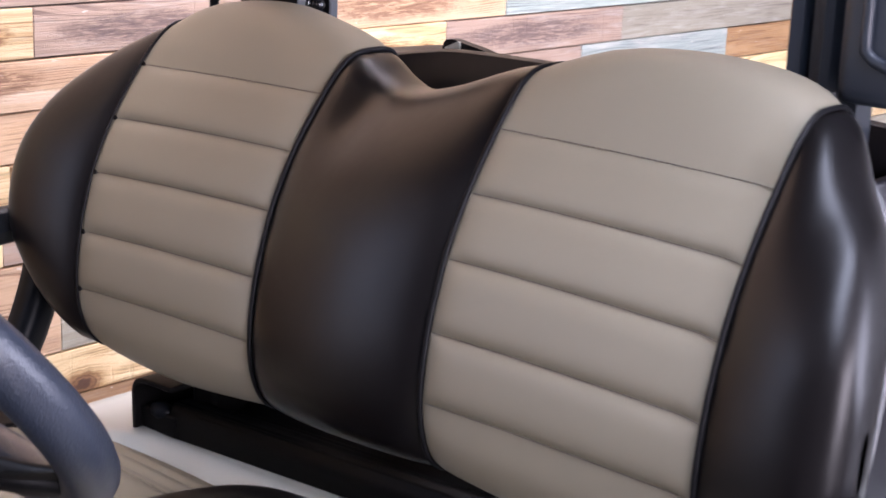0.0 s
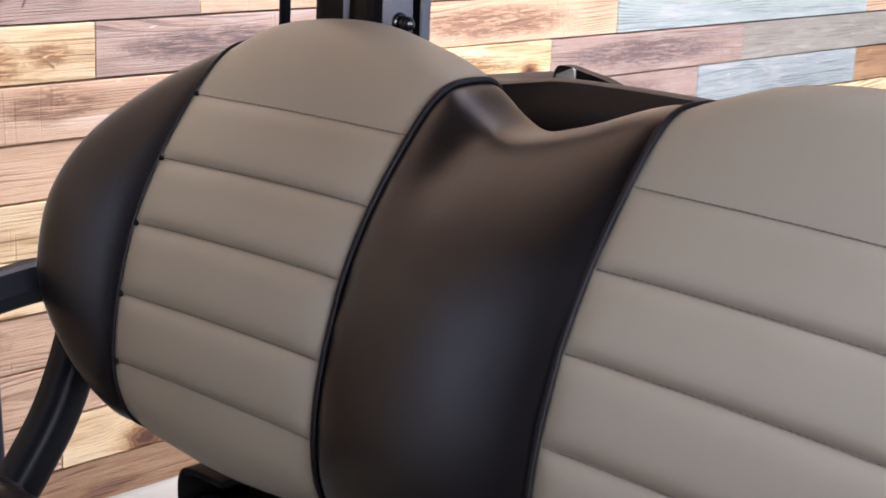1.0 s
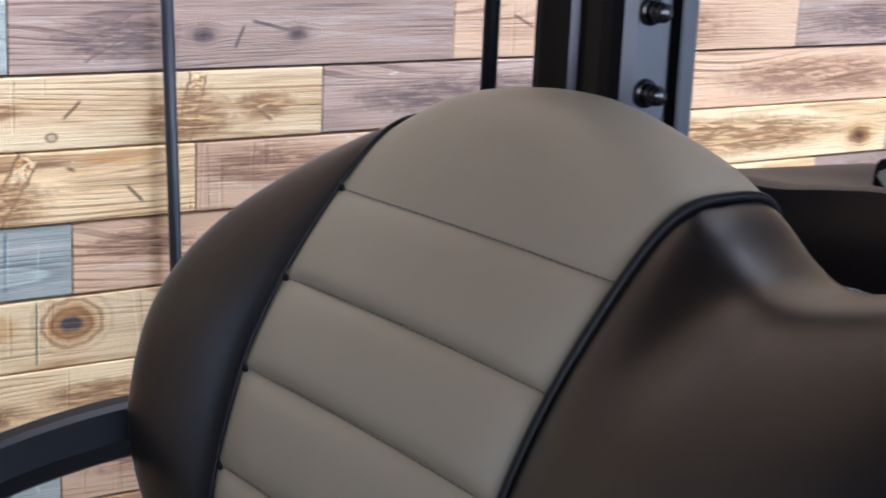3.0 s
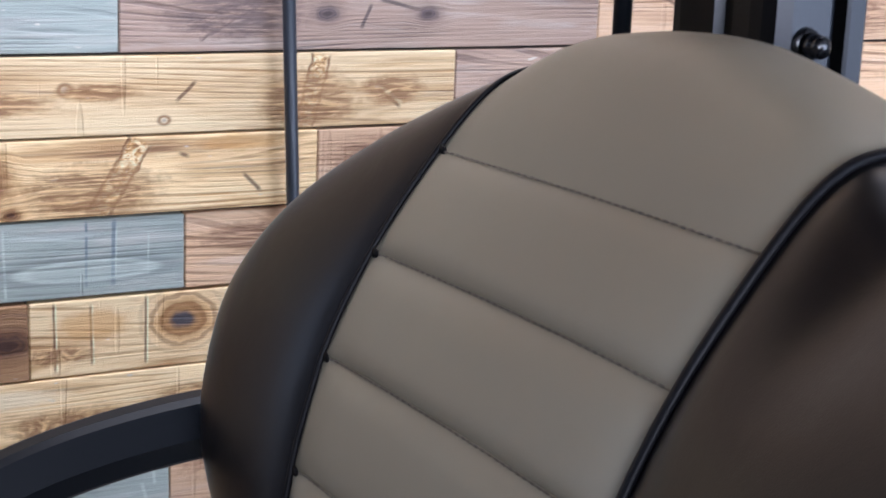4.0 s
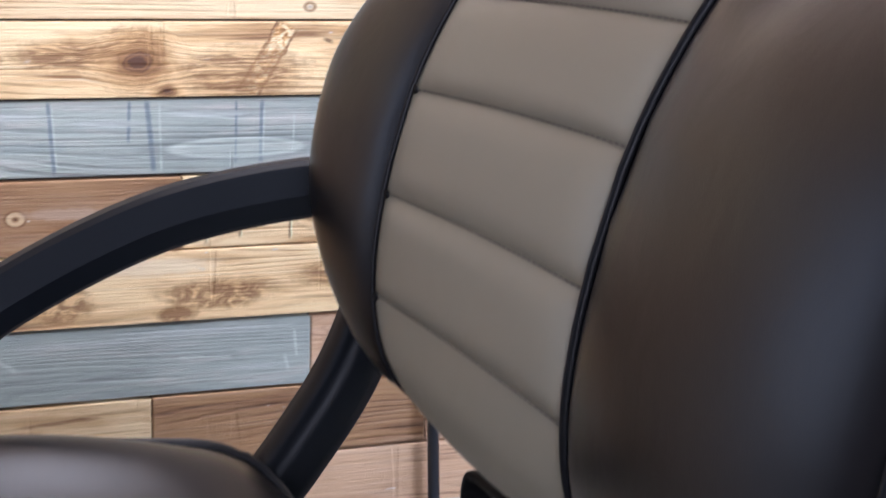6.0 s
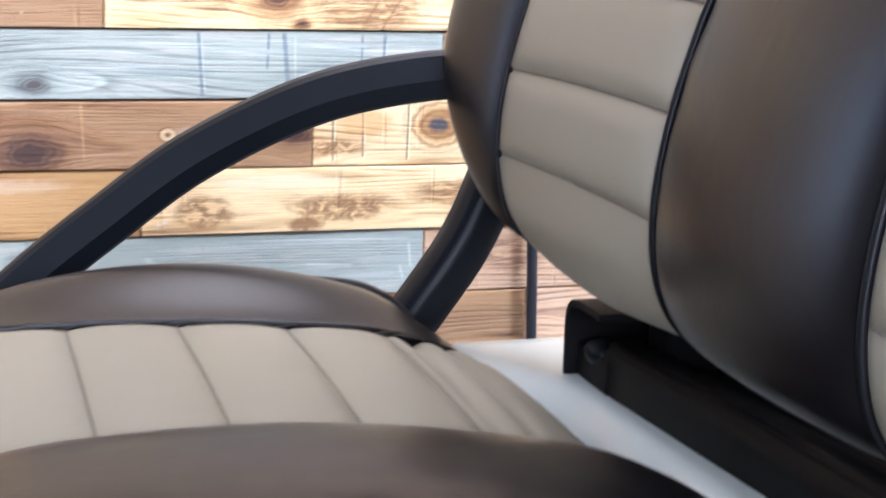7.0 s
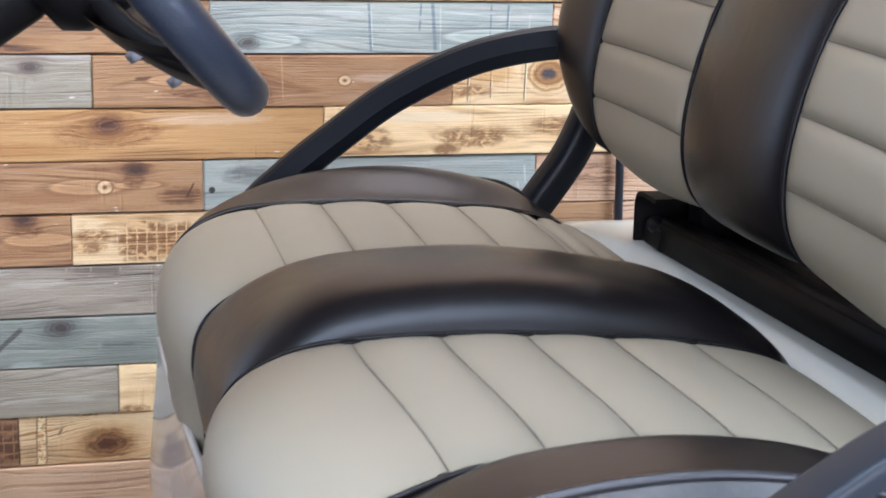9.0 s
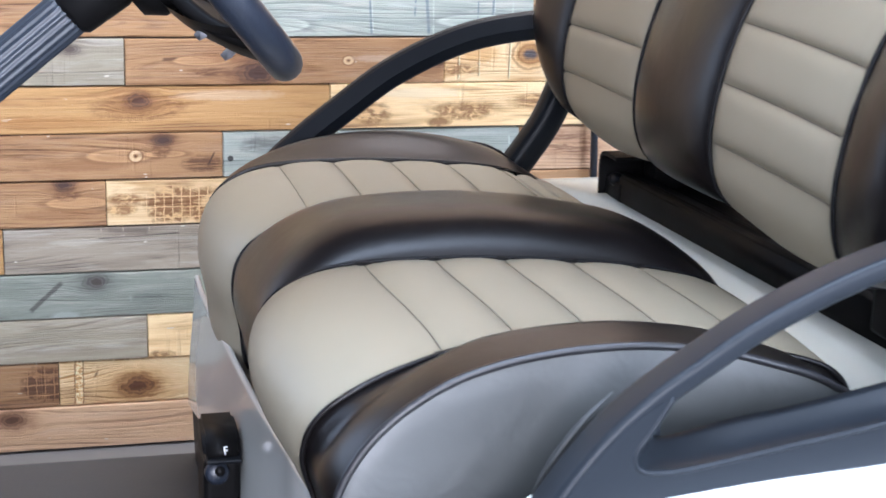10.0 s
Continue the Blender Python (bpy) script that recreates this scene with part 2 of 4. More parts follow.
                col = mixed(nodes, links, ramped(nodes, links, off, ((0.15, 0.92), (0.24, 0.0))), col, (0.034, 0.039, 0.054))
                col = mixed(nodes, links, ramped(nodes, links, off, ((0.04, 0.85), (0.09, 0.0))), col, (0.02, 0.02, 0.028))
                continue
            if what == "dot":
                col = mixed(nodes, links, ramped(nodes, links, off, ((0.36, 0.95), (0.52, 0.0))), col, (0.012, 0.011, 0.011))
                continue
            if what == "lens":
                off = maths(nodes, links, "ADD", off, maths(nodes, links, "MULTIPLY_ADD", wide, 0.24, -0.12))
                col = mixed(nodes, links, ramped(nodes, links, off, ((0.38, 0.32), (0.52, 0.0))), col, cream)
                col = mixed(nodes, links, ramped(nodes, links, off, ((0.38, 0.0), (0.45, 0.75), (0.50, 0.75), (0.56, 0.0))), col, cream)
                col = mixed(nodes, links, ramped(nodes, links, off, ((0.52, 0.0), (0.58, 0.5), (0.64, 0.5), (0.80, 0.0))), col, line)
                continue
            if what == "pin":
                col = mixed(nodes, links, ramped(nodes, links, off, ((0.20, 0.0), (0.32, 0.8), (0.42, 0.8), (0.62, 0.0))), col, burnt)
                col = mixed(nodes, links, ramped(nodes, links, off, ((0.10, 0.6), (0.30, 0.0))), col, (0.30, 0.29, 0.27))
                continue
            if what == "ring":
                col = mixed(nodes, links, ramped(nodes, links, off, ((0.06, 0.9), (0.16, 0.0))), col, burnt)
                col = mixed(nodes, links, ramped(nodes, links, off, ((0.50, 0.0), (0.58, 0.7), (0.62, 0.7), (0.74, 0.0))), col, line)
                col = mixed(nodes, links, ramped(nodes, links, off, ((0.18, 0.0), (0.28, 0.8), (0.46, 0.8), (0.56, 0.0))), col, (0.70, 0.52, 0.30))
                continue
            off = maths(nodes, links, "ADD", off, maths(nodes, links, "MULTIPLY_ADD", jag, 0.3, -0.15))
            inside = ramped(nodes, links, off, ((0.30, 1.0), (0.52, 0.0)))
            if what == "smear":
                col = mixed(nodes, links, maths(nodes, links, "MULTIPLY", inside, 0.85), col, [0.82 * c + 0.13 for c in light])
            elif what == "shade":
                col = mixed(nodes, links, maths(nodes, links, "MULTIPLY", inside, 0.6), col, mid)
            else:
                grit = {"char": (45, 1, 80), "tiger": (20, 1, 190), "grid": (26, 1, 40)}[what]
                spot = ramped(nodes, links, noisy(nodes, links, vec("MULTIPLY", at, grit), 1.0, 3, 0.6, 0.9), ((0.38, 0.0), (0.54, 0.85)))
                if what == "grid":
                    both = []
                    for axis, step in (("X", 0.017), ("Z", 0.021)):
                        wob = maths(nodes, links, "MULTIPLY_ADD", jag, 1.2, maths(nodes, links, "MULTIPLY", sep_geo.outputs[axis], math.pi / step))
                        both.append(ramped(nodes, links, maths(nodes, links, "ABSOLUTE", maths(nodes, links, "SINE", wob)), ((0.12, 0.0), (0.30, 1.0))))
                    spot = maths(nodes, links, "MULTIPLY", spot, maths(nodes, links, "MULTIPLY", *both))
                col = mixed(nodes, links, maths(nodes, links, "MULTIPLY", inside, 0.6), col, [0.7 * p + 0.3 * q for p, q in zip(mid, light)])
                deep = {"char": 0.95, "tiger": 0.95, "grid": 1.6}[what]
                col = mixed(nodes, links, maths(nodes, links, "MINIMUM", maths(nodes, links, "MULTIPLY", maths(nodes, links, "MULTIPLY", inside, spot), deep), 0.92), col, burnt)
    if pull is not None:
        spread = maths(nodes, links, "ADD", pull, maths(nodes, links, "MULTIPLY_ADD", fibre, 0.5, -0.25))
        eye = maths(nodes, links, "MULTIPLY_ADD", maths(nodes, links, "SINE", maths(nodes, links, "MULTIPLY", pull, 58.0)), 0.5, 0.5)
        red = [0.22 * p + 0.78 * q for p, q in zip(mid, dark)]
        col = mixed(nodes, links, ramped(nodes, links, spread, ((0.30, 0.75), (0.52, 0.4), (0.95, 0.0))), col, [0.8 * p + 0.2 * q for p, q in zip(mid, light)])
        col = mixed(nodes, links, ramped(nodes, links, spread, ((0.22, 0.95), (0.34, 0.75), (0.46, 0.3), (0.66, 0.0))), col, red)
        col = mixed(nodes, links, maths(nodes, links, "MULTIPLY", eye, ramped(nodes, links, pull, ((0.20, 0.75), (0.42, 0.0)))), col, [c * 0.4 for c in dark])
        col = mixed(nodes, links, ramped(nodes, links, pull, ((0.10, 0.92), (0.22, 0.0))), col, [c * 0.45 + d for c, d in zip(dark, (0.012, 0.002, 0.0))])
    links.new(col, b.inputs["Base Color"])
    links.new(maths(nodes, links, "MULTIPLY_ADD", broad, 0.2, 0.48), b.inputs["Roughness"])
    h = maths(nodes, links, "ADD", maths(nodes, links, "MULTIPLY", maths(nodes, links, "MULTIPLY", late, strength), -0.8), fibre)
    h = maths(nodes, links, "SUBTRACT", h, maths(nodes, links, "MULTIPLY", cut, 0.6))
    bp = nodes.new("ShaderNodeBump")
    bp.inputs["Strength"].default_value, bp.inputs["Distance"].default_value = 1.0, 0.0018
    links.new(h, bp.inputs["Height"])
    links.new(bp.outputs[0], b.inputs["Normal"])
    return m


WOODS = {
    "Y": ((0.880, 0.680, 0.385), (0.600, 0.310, 0.088), (0.140, 0.048, 0.015), 0.55, 0.0),
    "O": ((0.520, 0.305, 0.116), (0.375, 0.172, 0.046), (0.110, 0.035, 0.012), 0.5, 0.0),
    "P": ((0.720, 0.480, 0.285), (0.430, 0.235, 0.118), (0.190, 0.088, 0.048), 0.28, 0.15),
    "B": ((0.405, 0.234, 0.106), (0.250, 0.110, 0.039), (0.064, 0.023, 0.010), 0.85, 0.10),
    "L": ((0.440, 0.305, 0.222), (0.250, 0.160, 0.118), (0.095, 0.062, 0.060), 0.34, 0.35),
    "G": ((0.345, 0.312, 0.230), (0.280, 0.236, 0.176), (0.140, 0.110, 0.090), 0.5, 0.4),
    "V": ((0.240, 0.270, 0.228), (0.165, 0.180, 0.158), (0.085, 0.078, 0.068), 0.6, 0.35),
    "H": ((0.375, 0.325, 0.245), (0.240, 0.196, 0.150), (0.090, 0.070, 0.062), 0.6, 0.45),
    "U": ((0.385, 0.432, 0.380), (0.235, 0.282, 0.264), (0.125, 0.124, 0.112), 0.45, 0.6),
}
wood_made = {}


def wood(kind, knots=(), marks=()):
    if (kind, knots, marks) not in wood_made:
        wood_made[kind, knots, marks] = plank_wood("reclaimed board " + kind, *WOODS[kind], knots=knots, marks=marks)
    return wood_made[kind, knots, marks]


# ---- building helpers ----
def part(name, bm, material, parent=None, label="", smooth=True):
    """Links a bmesh as one mesh object, under its thing where one is given."""
    me = bpy.data.meshes.new(name)
    bmesh.ops.recalc_face_normals(bm, faces=bm.faces)
    bm.to_mesh(me)
    bm.free()
    for p in me.polygons:
        p.use_smooth = smooth
    me.materials.append(material)
    ob = new(name, me)
    if parent is not None:
        ob.parent = parent
    if label:
        ob["label"] = label
    return ob


def thing(name, at, label, category, group="", kind=""):
    ob = new(name)
    ob.location = at
    ob.empty_display_size = 0.05
    return tagged(ob, label, category, group, kind)


def under(ob, parent):
    """Hang a part built in world places under an Empty that stands elsewhere."""
    ob.parent = parent
    ob.matrix_parent_inverse = Matrix.Translation(-parent.location)
    return ob


def block(x0, x1, y0, y1, z0, z1, bevel=0.0, seg=2):
    bm = bmesh.new()
    m = Matrix.Translation(((x0 + x1) / 2, (y0 + y1) / 2, (z0 + z1) / 2)) @ Matrix.Diagonal((x1 - x0, y1 - y0, z1 - z0, 1))
    bmesh.ops.create_cube(bm, size=1, matrix=m)
    if bevel:
        bmesh.ops.bevel(bm, geom=bm.edges[:], offset=bevel, segments=seg, affect="EDGES", profile=0.6)
    return bm


def sheet(fn, us, vs):
    """A grid of fn(u, v) over two lists."""
    bm = bmesh.new()
    rows = [[bm.verts.new(fn(u, v)) for v in vs] for u in us]
    for a, b in zip(rows, rows[1:]):
        for i in range(len(vs) - 1):
            bm.faces.new((a[i], a[i + 1], b[i + 1], b[i]))
    return bm


def smooth_path(pts, n):
    """n points, evenly spread, on a Catmull-Rom curve through pts."""
    p = np.array(pts, float)
    p = np.vstack([2 * p[0] - p[1], p, 2 * p[-1] - p[-2]])
    out = []
    for i in range(1, len(p) - 2):
        for t in np.linspace(0, 1, 24, endpoint=False):
            a, b, c, d = p[i - 1], p[i], p[i + 1], p[i + 2]
            out.append(0.5 * (2 * b + (c - a) * t + (2 * a - 5 * b + 4 * c - d) * t**2 + (3 * b - a - 3 * c + d) * t**3))
    out.append(p[-2])
    out = np.array(out)
    s = np.r_[0, np.cumsum(np.linalg.norm(np.diff(out, axis=0), axis=1))]
    want = np.linspace(0, s[-1], n)
    return np.stack([np.interp(want, s, out[:, k]) for k in range(out.shape[1])], 1)


def sweep(pts, ring, up=(0, 1, 0), closed=False, caps=True):
    """A bar along pts. ring: cross-section as (across, along up) pairs, or a function of the place along the bar."""
    bm = bmesh.new()
    pts = [Vector(p) for p in pts]
    up, n, rows = Vector(up), len(pts), []
    for i, p in enumerate(pts):
        a = pts[(i - 1) % n] if closed or i else p
        b = pts[(i + 1) % n] if closed or i < n - 1 else p
        d = (b - a).normalized()
        side = d.cross(up).normalized()
        top = side.cross(d)
        prof = ring(i / (n - 1)) if callable(ring) else ring
        rows.append([bm.verts.new(p + side * u + top * v) for u, v in prof])
    pairs = list(zip(rows, rows[1:])) + ([(rows[-1], rows[0])] if closed else [])
    for r0, r1 in pairs:
        k = len(r0)
        for i in range(k):
            bm.faces.new((r0[i], r0[(i + 1) % k], r1[(i + 1) % k], r1[i]))
    if caps and not closed:
        bm.faces.new(rows[0])
        bm.faces.new(list(reversed(rows[-1])))
    return bm


def stitches(pts, dash=0.0056, gap=0.0007, r=0.00055):
    """A row of short stitches along pts, in one mesh."""
    p = smooth_path(pts, 400)
    total = float(np.linalg.norm(np.diff(p, axis=0), axis=1).sum())
    bm, n = bmesh.new(), int(total / (dash + gap))
    for i in range(n):
        a = Vector(p[int(399 * i / n)])
        b = Vector(p[min(399, int(399 * (i + dash / (dash + gap)) / n))])
        d = (b - a).normalized()
        s1 = d.cross(Vector((0, 0, 1))).normalized()
        s2 = d.cross(s1)
        rings = [[bm.verts.new(q + s1 * (r * k * math.cos(t)) + s2 * (r * k * math.sin(t))) for t in (0, 1.571, 3.142, 4.712)] for q, k in ((a, 0.5), (a.lerp(b, 0.5), 1.2), (b, 0.5))]
        for r0, r1 in zip(rings, rings[1:]):
            for j in range(4):
                bm.faces.new((r0[j], r0[(j + 1) % 4], r1[(j + 1) % 4], r1[j]))
    return bm


def round_ring(r, n=10):
    return [(r * math.cos(2 * math.pi * i / n), r * math.sin(2 * math.pi * i / n)) for i in range(n)]


def box_ring(a, b, r, n=4):
    """Rounded rectangle, a by b, corner radius r."""
    out = []
    for cx, cy, s in ((1, 1, 0), (-1, 1, 1), (-1, -1, 2), (1, -1, 3)):
        for i in range(n + 1):
            t = math.pi / 2 * (s + i / n)
            out.append((cx * (a / 2 - r) + r * math.cos(t), cy * (b / 2 - r) + r * math.sin(t)))
    return out


def steps(a, b, n):
    return [a + (b - a) * i / (n - 1) for i in range(n)]


def ease(a, b, v):
    v = max(0.0, min(1.0, (v - a) / (b - a)))
    return v * v * (3 - 2 * v)


MID = -1.325  # the cart's centre line

# ---- the room ----
part("floor", block(-5, 6.2, -6, 0.2, -0.12, 0.0), CONCRETE, smooth=False)
tagged(bpy.data.objects["floor"], "grey sealed concrete shop floor", "floor", kind="structure")
part("ceiling", block(-5.2, 6.4, -6.2, 0.2, 3.3, 3.42), CEIL, smooth=False)
tagged(bpy.data.objects["ceiling"], "plain white painted ceiling", "ceiling", kind="structure")
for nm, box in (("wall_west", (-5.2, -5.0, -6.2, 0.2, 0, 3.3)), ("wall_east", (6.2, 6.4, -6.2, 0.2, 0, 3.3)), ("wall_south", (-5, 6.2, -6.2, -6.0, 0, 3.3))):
    tagged(part(nm, block(*box), PALE if nm == "wall_east" else DARK_PLASTER, smooth=False), "plain plaster wall that closes the room", "wall", kind="structure")
wall = part("wall_north", block(-1.6, 6.2, 0.014, 0.2, 0, 3.3), GAP, smooth=False)
bm = bmesh.new()
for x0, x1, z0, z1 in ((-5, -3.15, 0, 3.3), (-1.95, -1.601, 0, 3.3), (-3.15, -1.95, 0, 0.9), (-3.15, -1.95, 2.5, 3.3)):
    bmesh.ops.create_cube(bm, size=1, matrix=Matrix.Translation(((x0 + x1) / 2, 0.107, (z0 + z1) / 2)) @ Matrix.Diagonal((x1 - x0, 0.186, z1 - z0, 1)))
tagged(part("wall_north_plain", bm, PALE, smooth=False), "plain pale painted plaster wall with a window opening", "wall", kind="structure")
tagged(wall, "wall clad in multicoloured reclaimed wood planks", "wall", kind="structure")

# ---- the bench backrest ----
BACK_TOP = ((-0.5345, 1.002), (-0.531, 1.035), (-0.52, 1.082), (-0.498, 1.127), (-0.462, 1.164), (-0.43, 1.205), (-0.4, 1.224), (-0.35, 1.24), (-0.27, 1.246), (-0.19, 1.24), (-0.13, 1.222), (-0.08, 1.208), (-0.02, 1.185), (0.03, 1.174), (0.07, 1.184), (0.12, 1.209), (0.18, 1.225), (0.26, 1.237), (0.34, 1.231), (0.388, 1.212), (0.425, 1.19), (0.462, 1.164), (0.498, 1.127), (0.52, 1.082), (0.531, 1.035), (0.5345, 1.002))
BACK_LOW = ((-0.5345, 0.975), (-0.534, 0.955), (-0.527, 0.925), (-0.508, 0.893), (-0.472, 0.864), (-0.432, 0.851), (-0.4, 0.842), (-0.27, 0.832), (-0.12, 0.845), (0.0, 0.848), (0.12, 0.843), (0.27, 0.83), (0.4, 0.842), (0.432, 0.854), (0.461, 0.88), (0.487, 0.912), (0.512, 0.945), (0.528, 0.97), (0.5345, 0.99))
LEAN = ((0.80, -0.022), (0.86, -0.038), (0.92, -0.041), (0.985, -0.032), (1.05, -0.014), (1.108, 0.014), (1.163, 0.047), (1.20, 0.066), (1.25, 0.085))
SEAMS = ((1.1670, 1.1625), (1.1120, 1.1060), (1.0550, 1.0480), (0.9890, 0.9830), (0.9225, 0.9180))  # height at the inner and the outer welt
WELTS = (-0.411, -0.116, 0.113, 0.397)


def easy(table, soft=0):
    """A smooth curve through a table of pairs, its bends evened out over soft steps."""
    p = smooth_path(table, 260)
    if soft:
        weight = np.hanning(soft + 2)[1:-1]
        p[:, 1] = np.convolve(np.pad(p[:, 1], soft // 2, mode="reflect", reflect_type="odd"), weight / weight.sum(), mode="valid")
    return lambda v: float(np.interp(v, p[:, 0], p[:, 1]))


back_top, back_low, lean = easy(BACK_TOP), easy(BACK_LOW), easy(LEAN, 41)
POW = 3.6
FLARE = ((0.80, 0.029), (0.88, 0.031), (0.95, 0.037), (1.03, 0.045), (1.10, 0.047), (1.17, 0.043), (1.25, 0.039))  # forward swell of the bolsters by height
EDGE_W = 0.53449
swell_by = easy(FLARE, 61)


def back_at(w, th, out=0.0):
    """A point of the backrest: w across from the centre line, th round the section (0 front, 90 degrees top)."""
    w = max(-EDGE_W, min(EDGE_W, w))
    t, b = back_top(w), back_low(w)
    zm, hz = (t + b) / 2, (t - b) / 2
    c, s = math.cos(th), math.sin(th)
    q = math.copysign(abs(c) ** (2 / POW), c)
    z = zm + hz * math.copysign(abs(s) ** (2 / POW), s)
    d = 0.122 * max(0.0, 1 - (abs(w) / 0.5345) ** 14) ** 0.5
    flare = swell_by(z) * max(0.0, (abs(w) - 0.387) / (0.5345 - 0.387))  # the bolsters swell forward
    mid = -0.015 * max(0.0, 1 - (w / 0.117) ** 2) * ease(1.20, 1.10, z)
    mid += 0.010 * math.exp(-((w - 0.06) / 0.028) ** 2 - ((z - 1.15) / 0.03) ** 2)  # a hollow below the crest
    x = lean(z) + 0.061 - flare - (d / 2) * q + (mid if q > 0 else 0)
    return (x - out * q, MID + w, z + out * (1 - abs(q)) * math.copysign(1, s))


def turn_at(w, z):
    t, b = back_top(w), back_low(w)
    s = (z - (t + b) / 2) / ((t - b) / 2)
    return math.asin(math.copysign(min(1, abs(s)) ** (POW / 2), s))


backrest = thing("upholstered_bench_back", (0.1, MID, 0.84), "two-tone taupe and dark brown vinyl bench backrest, channel stitched", "seat back")


def back_panel(name, w0, w1, material, label, n=30):
    """A plain panel all the way round between two welts."""
    ws = steps(w0, w1, n) if abs(w0 + w1) < 0.1 else [w0 + (w1 - w0) * math.sin(a) for a in steps(0, math.pi / 2, n)]
    edges = (w0, w1) if abs(w0 + w1) < 0.1 else (w0,)

    def plump(w):
        return 0.0055 * min(1 - math.exp(-abs(w - e) / 0.011) for e in edges) - 0.0012
    bm = sheet(lambda w, th: back_at(w, th, plump(w)), ws, steps(-math.pi, math.pi, 73))
    return under(part(name, bm, material, label=label), backrest)


def seam_z(k, w, w0, w1):
    u = (w - w0) / (w1 - w0)
    inner, outer = SEAMS[k]
    v = u if abs(w1) > abs(w0) else 1 - u
    return inner + (outer - inner) * v + 0.002 * (1 - (2 * u - 1) ** 2)


def channel(w0, w1, k, puff):
    """One stitched channel of a tan panel, swelling between its seams."""
    def at(w, v):
        z0, z1 = seam_z(k + 1, w, w0, w1), seam_z(k, w, w0, w1)
        z = z0 + (z1 - z0) * v
        u = (w - w0) / (w1 - w0)
        rise = puff * (1 - abs(2 * v - 1) ** 5) * (1 - abs(2 * u - 1) ** 14) - 0.0012
        return back_at(w, turn_at(w, z), rise)
    return sheet(at, steps(w0, w1, 26), steps(0, 1, 13))


for w0, w1 in ((WELTS[2], WELTS[3]), (WELTS[0], WELTS[1])):
    channels = [under(part("channel", channel(w0, w1, k, 0.0068), TAN), backrest) for k in range(len(SEAMS) - 1)]

    def crown(w, v, w0=w0, w1=w1):
        th0 = turn_at(w, seam_z(0, w, w0, w1))
        u = (w - w0) / (w1 - w0)
        return back_at(w, th0 + (math.pi - th0) * v, 0.004 * min(1, v * 14) * (1 - abs(2 * u - 1) ** 14) - 0.0012)

    def foot(w, v, w0=w0, w1=w1):
        th0 = turn_at(w, seam_z(len(SEAMS) - 1, w, w0, w1))
        u = (w - w0) / (w1 - w0)
        return back_at(w, th0 + (-math.pi - th0) * v, 0.006 * min(1, v * 10) * (1 - abs(2 * u - 1) ** 14) - 0.0012)
    under(part("crown_panel", sheet(crown, steps(w0, w1, 26), steps(0, 1, 40)), TAN), backrest)
    under(part("foot_panel", sheet(foot, steps(w0, w1, 26), steps(0, 1, 40)), TAN), backrest)
    for k in range(len(SEAMS)):
        pts = [back_at(w, turn_at(w, seam_z(k, w, w0, w1)), 0.0006) for w in steps(w0 + 0.003, w1 - 0.003, 30)]
        owner = channels[min(k, len(channels) - 1)]
        under(part("seam", stitches(pts), THREAD), owner)
        if w1 > 0:
            # black bead in place of the shade where the seam pinches the cover
            bm = bmesh.new()
            at = back_at(w1 - 0.002, turn_at(w1, seam_z(k, w1, w0, w1)), 0.0003)
            bmesh.ops.create_uvsphere(bm, u_segments=10, v_segments=6, radius=0.0026, matrix=Matrix.Translation(at) @ Matrix.Diagonal((0.6, 1.9, 1.2, 1)))
            under(part("tuft", bm, BLACK), owner)
back_panel("centre_panel", WELTS[1], WELTS[2], DARK, "dark brown vinyl centre panel")
back_panel("side_panel", WELTS[3], EDGE_W, DARK, "dark brown vinyl bolster")
back_panel("side_panel", WELTS[0], -EDGE_W, DARK, "dark brown vinyl bolster")
for w, r in zip(WELTS, (0.0028, 0.0028, 0.0028, 0.0017)):
    pts = [back_at(w, th, 0.0006 + 0.3 * r) for th in steps(-2.6, 2.6, 120)]
    under(part("piping", sweep(pts, round_ring(r, 10)), WELT), backrest)

# a moulded back shell wraps round behind the bolster, edged with piping
OUTLINE = list(BACK_TOP[5::-1]) + list(BACK_LOW[1:6])
hem = smooth_path(OUTLINE, 70)


def shell_wrap(i, v):
    """The shell's rim: from the piping, back and slightly inward."""
    w, z = hem[i]
    w = w + 0.016 - 0.006 * ease(1.0, 1.16, z)
    puff = 0.004 * math.sin(math.pi * min(1.0, v * 1.6))
    return (lean(z) + 0.042 + 0.10 * v, MID + w - puff + 0.03 * v * v, z - 0.004 * (z > 1.1))


under(part("back_shell", sheet(shell_wrap, range(70), steps(0, 1, 12)), BACKSHELL, label="grey glossy moulded back shell"), backrest)
under(part("piping", sweep([shell_wrap(i, 0.0) for i in range(70)], round_ring(0.0032, 10)), WELT), backrest)

# ---- the bench cushion ----
LOW_A = ((-0.492, 0.58), (-0.523, 0.61), (-0.531, 0.66), (-0.540, 0.705), (-0.533, 0.745), (-0.505, 0.773), (-0.455, 0.790), (-0.36, 0.795), (-0.26, 0.792), (-0.16, 0.783), (-0.10, 0.772), (-0.06, 0.757), (-0.038, 0.735), (-0.032, 0.70), (-0.034, 0.67))
LOW_NEAR = ((-0.48, 0.58), (-0.512, 0.61), (-0.524, 0.66), (-0.538, 0.705)) + LOW_A[4:10] + ((-0.08, 0.772), (-0.02, 0.752), (0.003, 0.72), (0.0, 0.68))
RIDGE = ((-0.482, 0.575), (-0.518, 0.61), (-0.534, 0.66), (-0.545, 0.705), (-0.532, 0.757), (-0.495, 0.800), (-0.44, 0.828), (-0.36, 0.838), (-0.27, 0.838), (-0.19, 0.829), (-0.10, 0.811), (-0.035, 0.78), (0.012, 0.74), (0.03, 0.70))
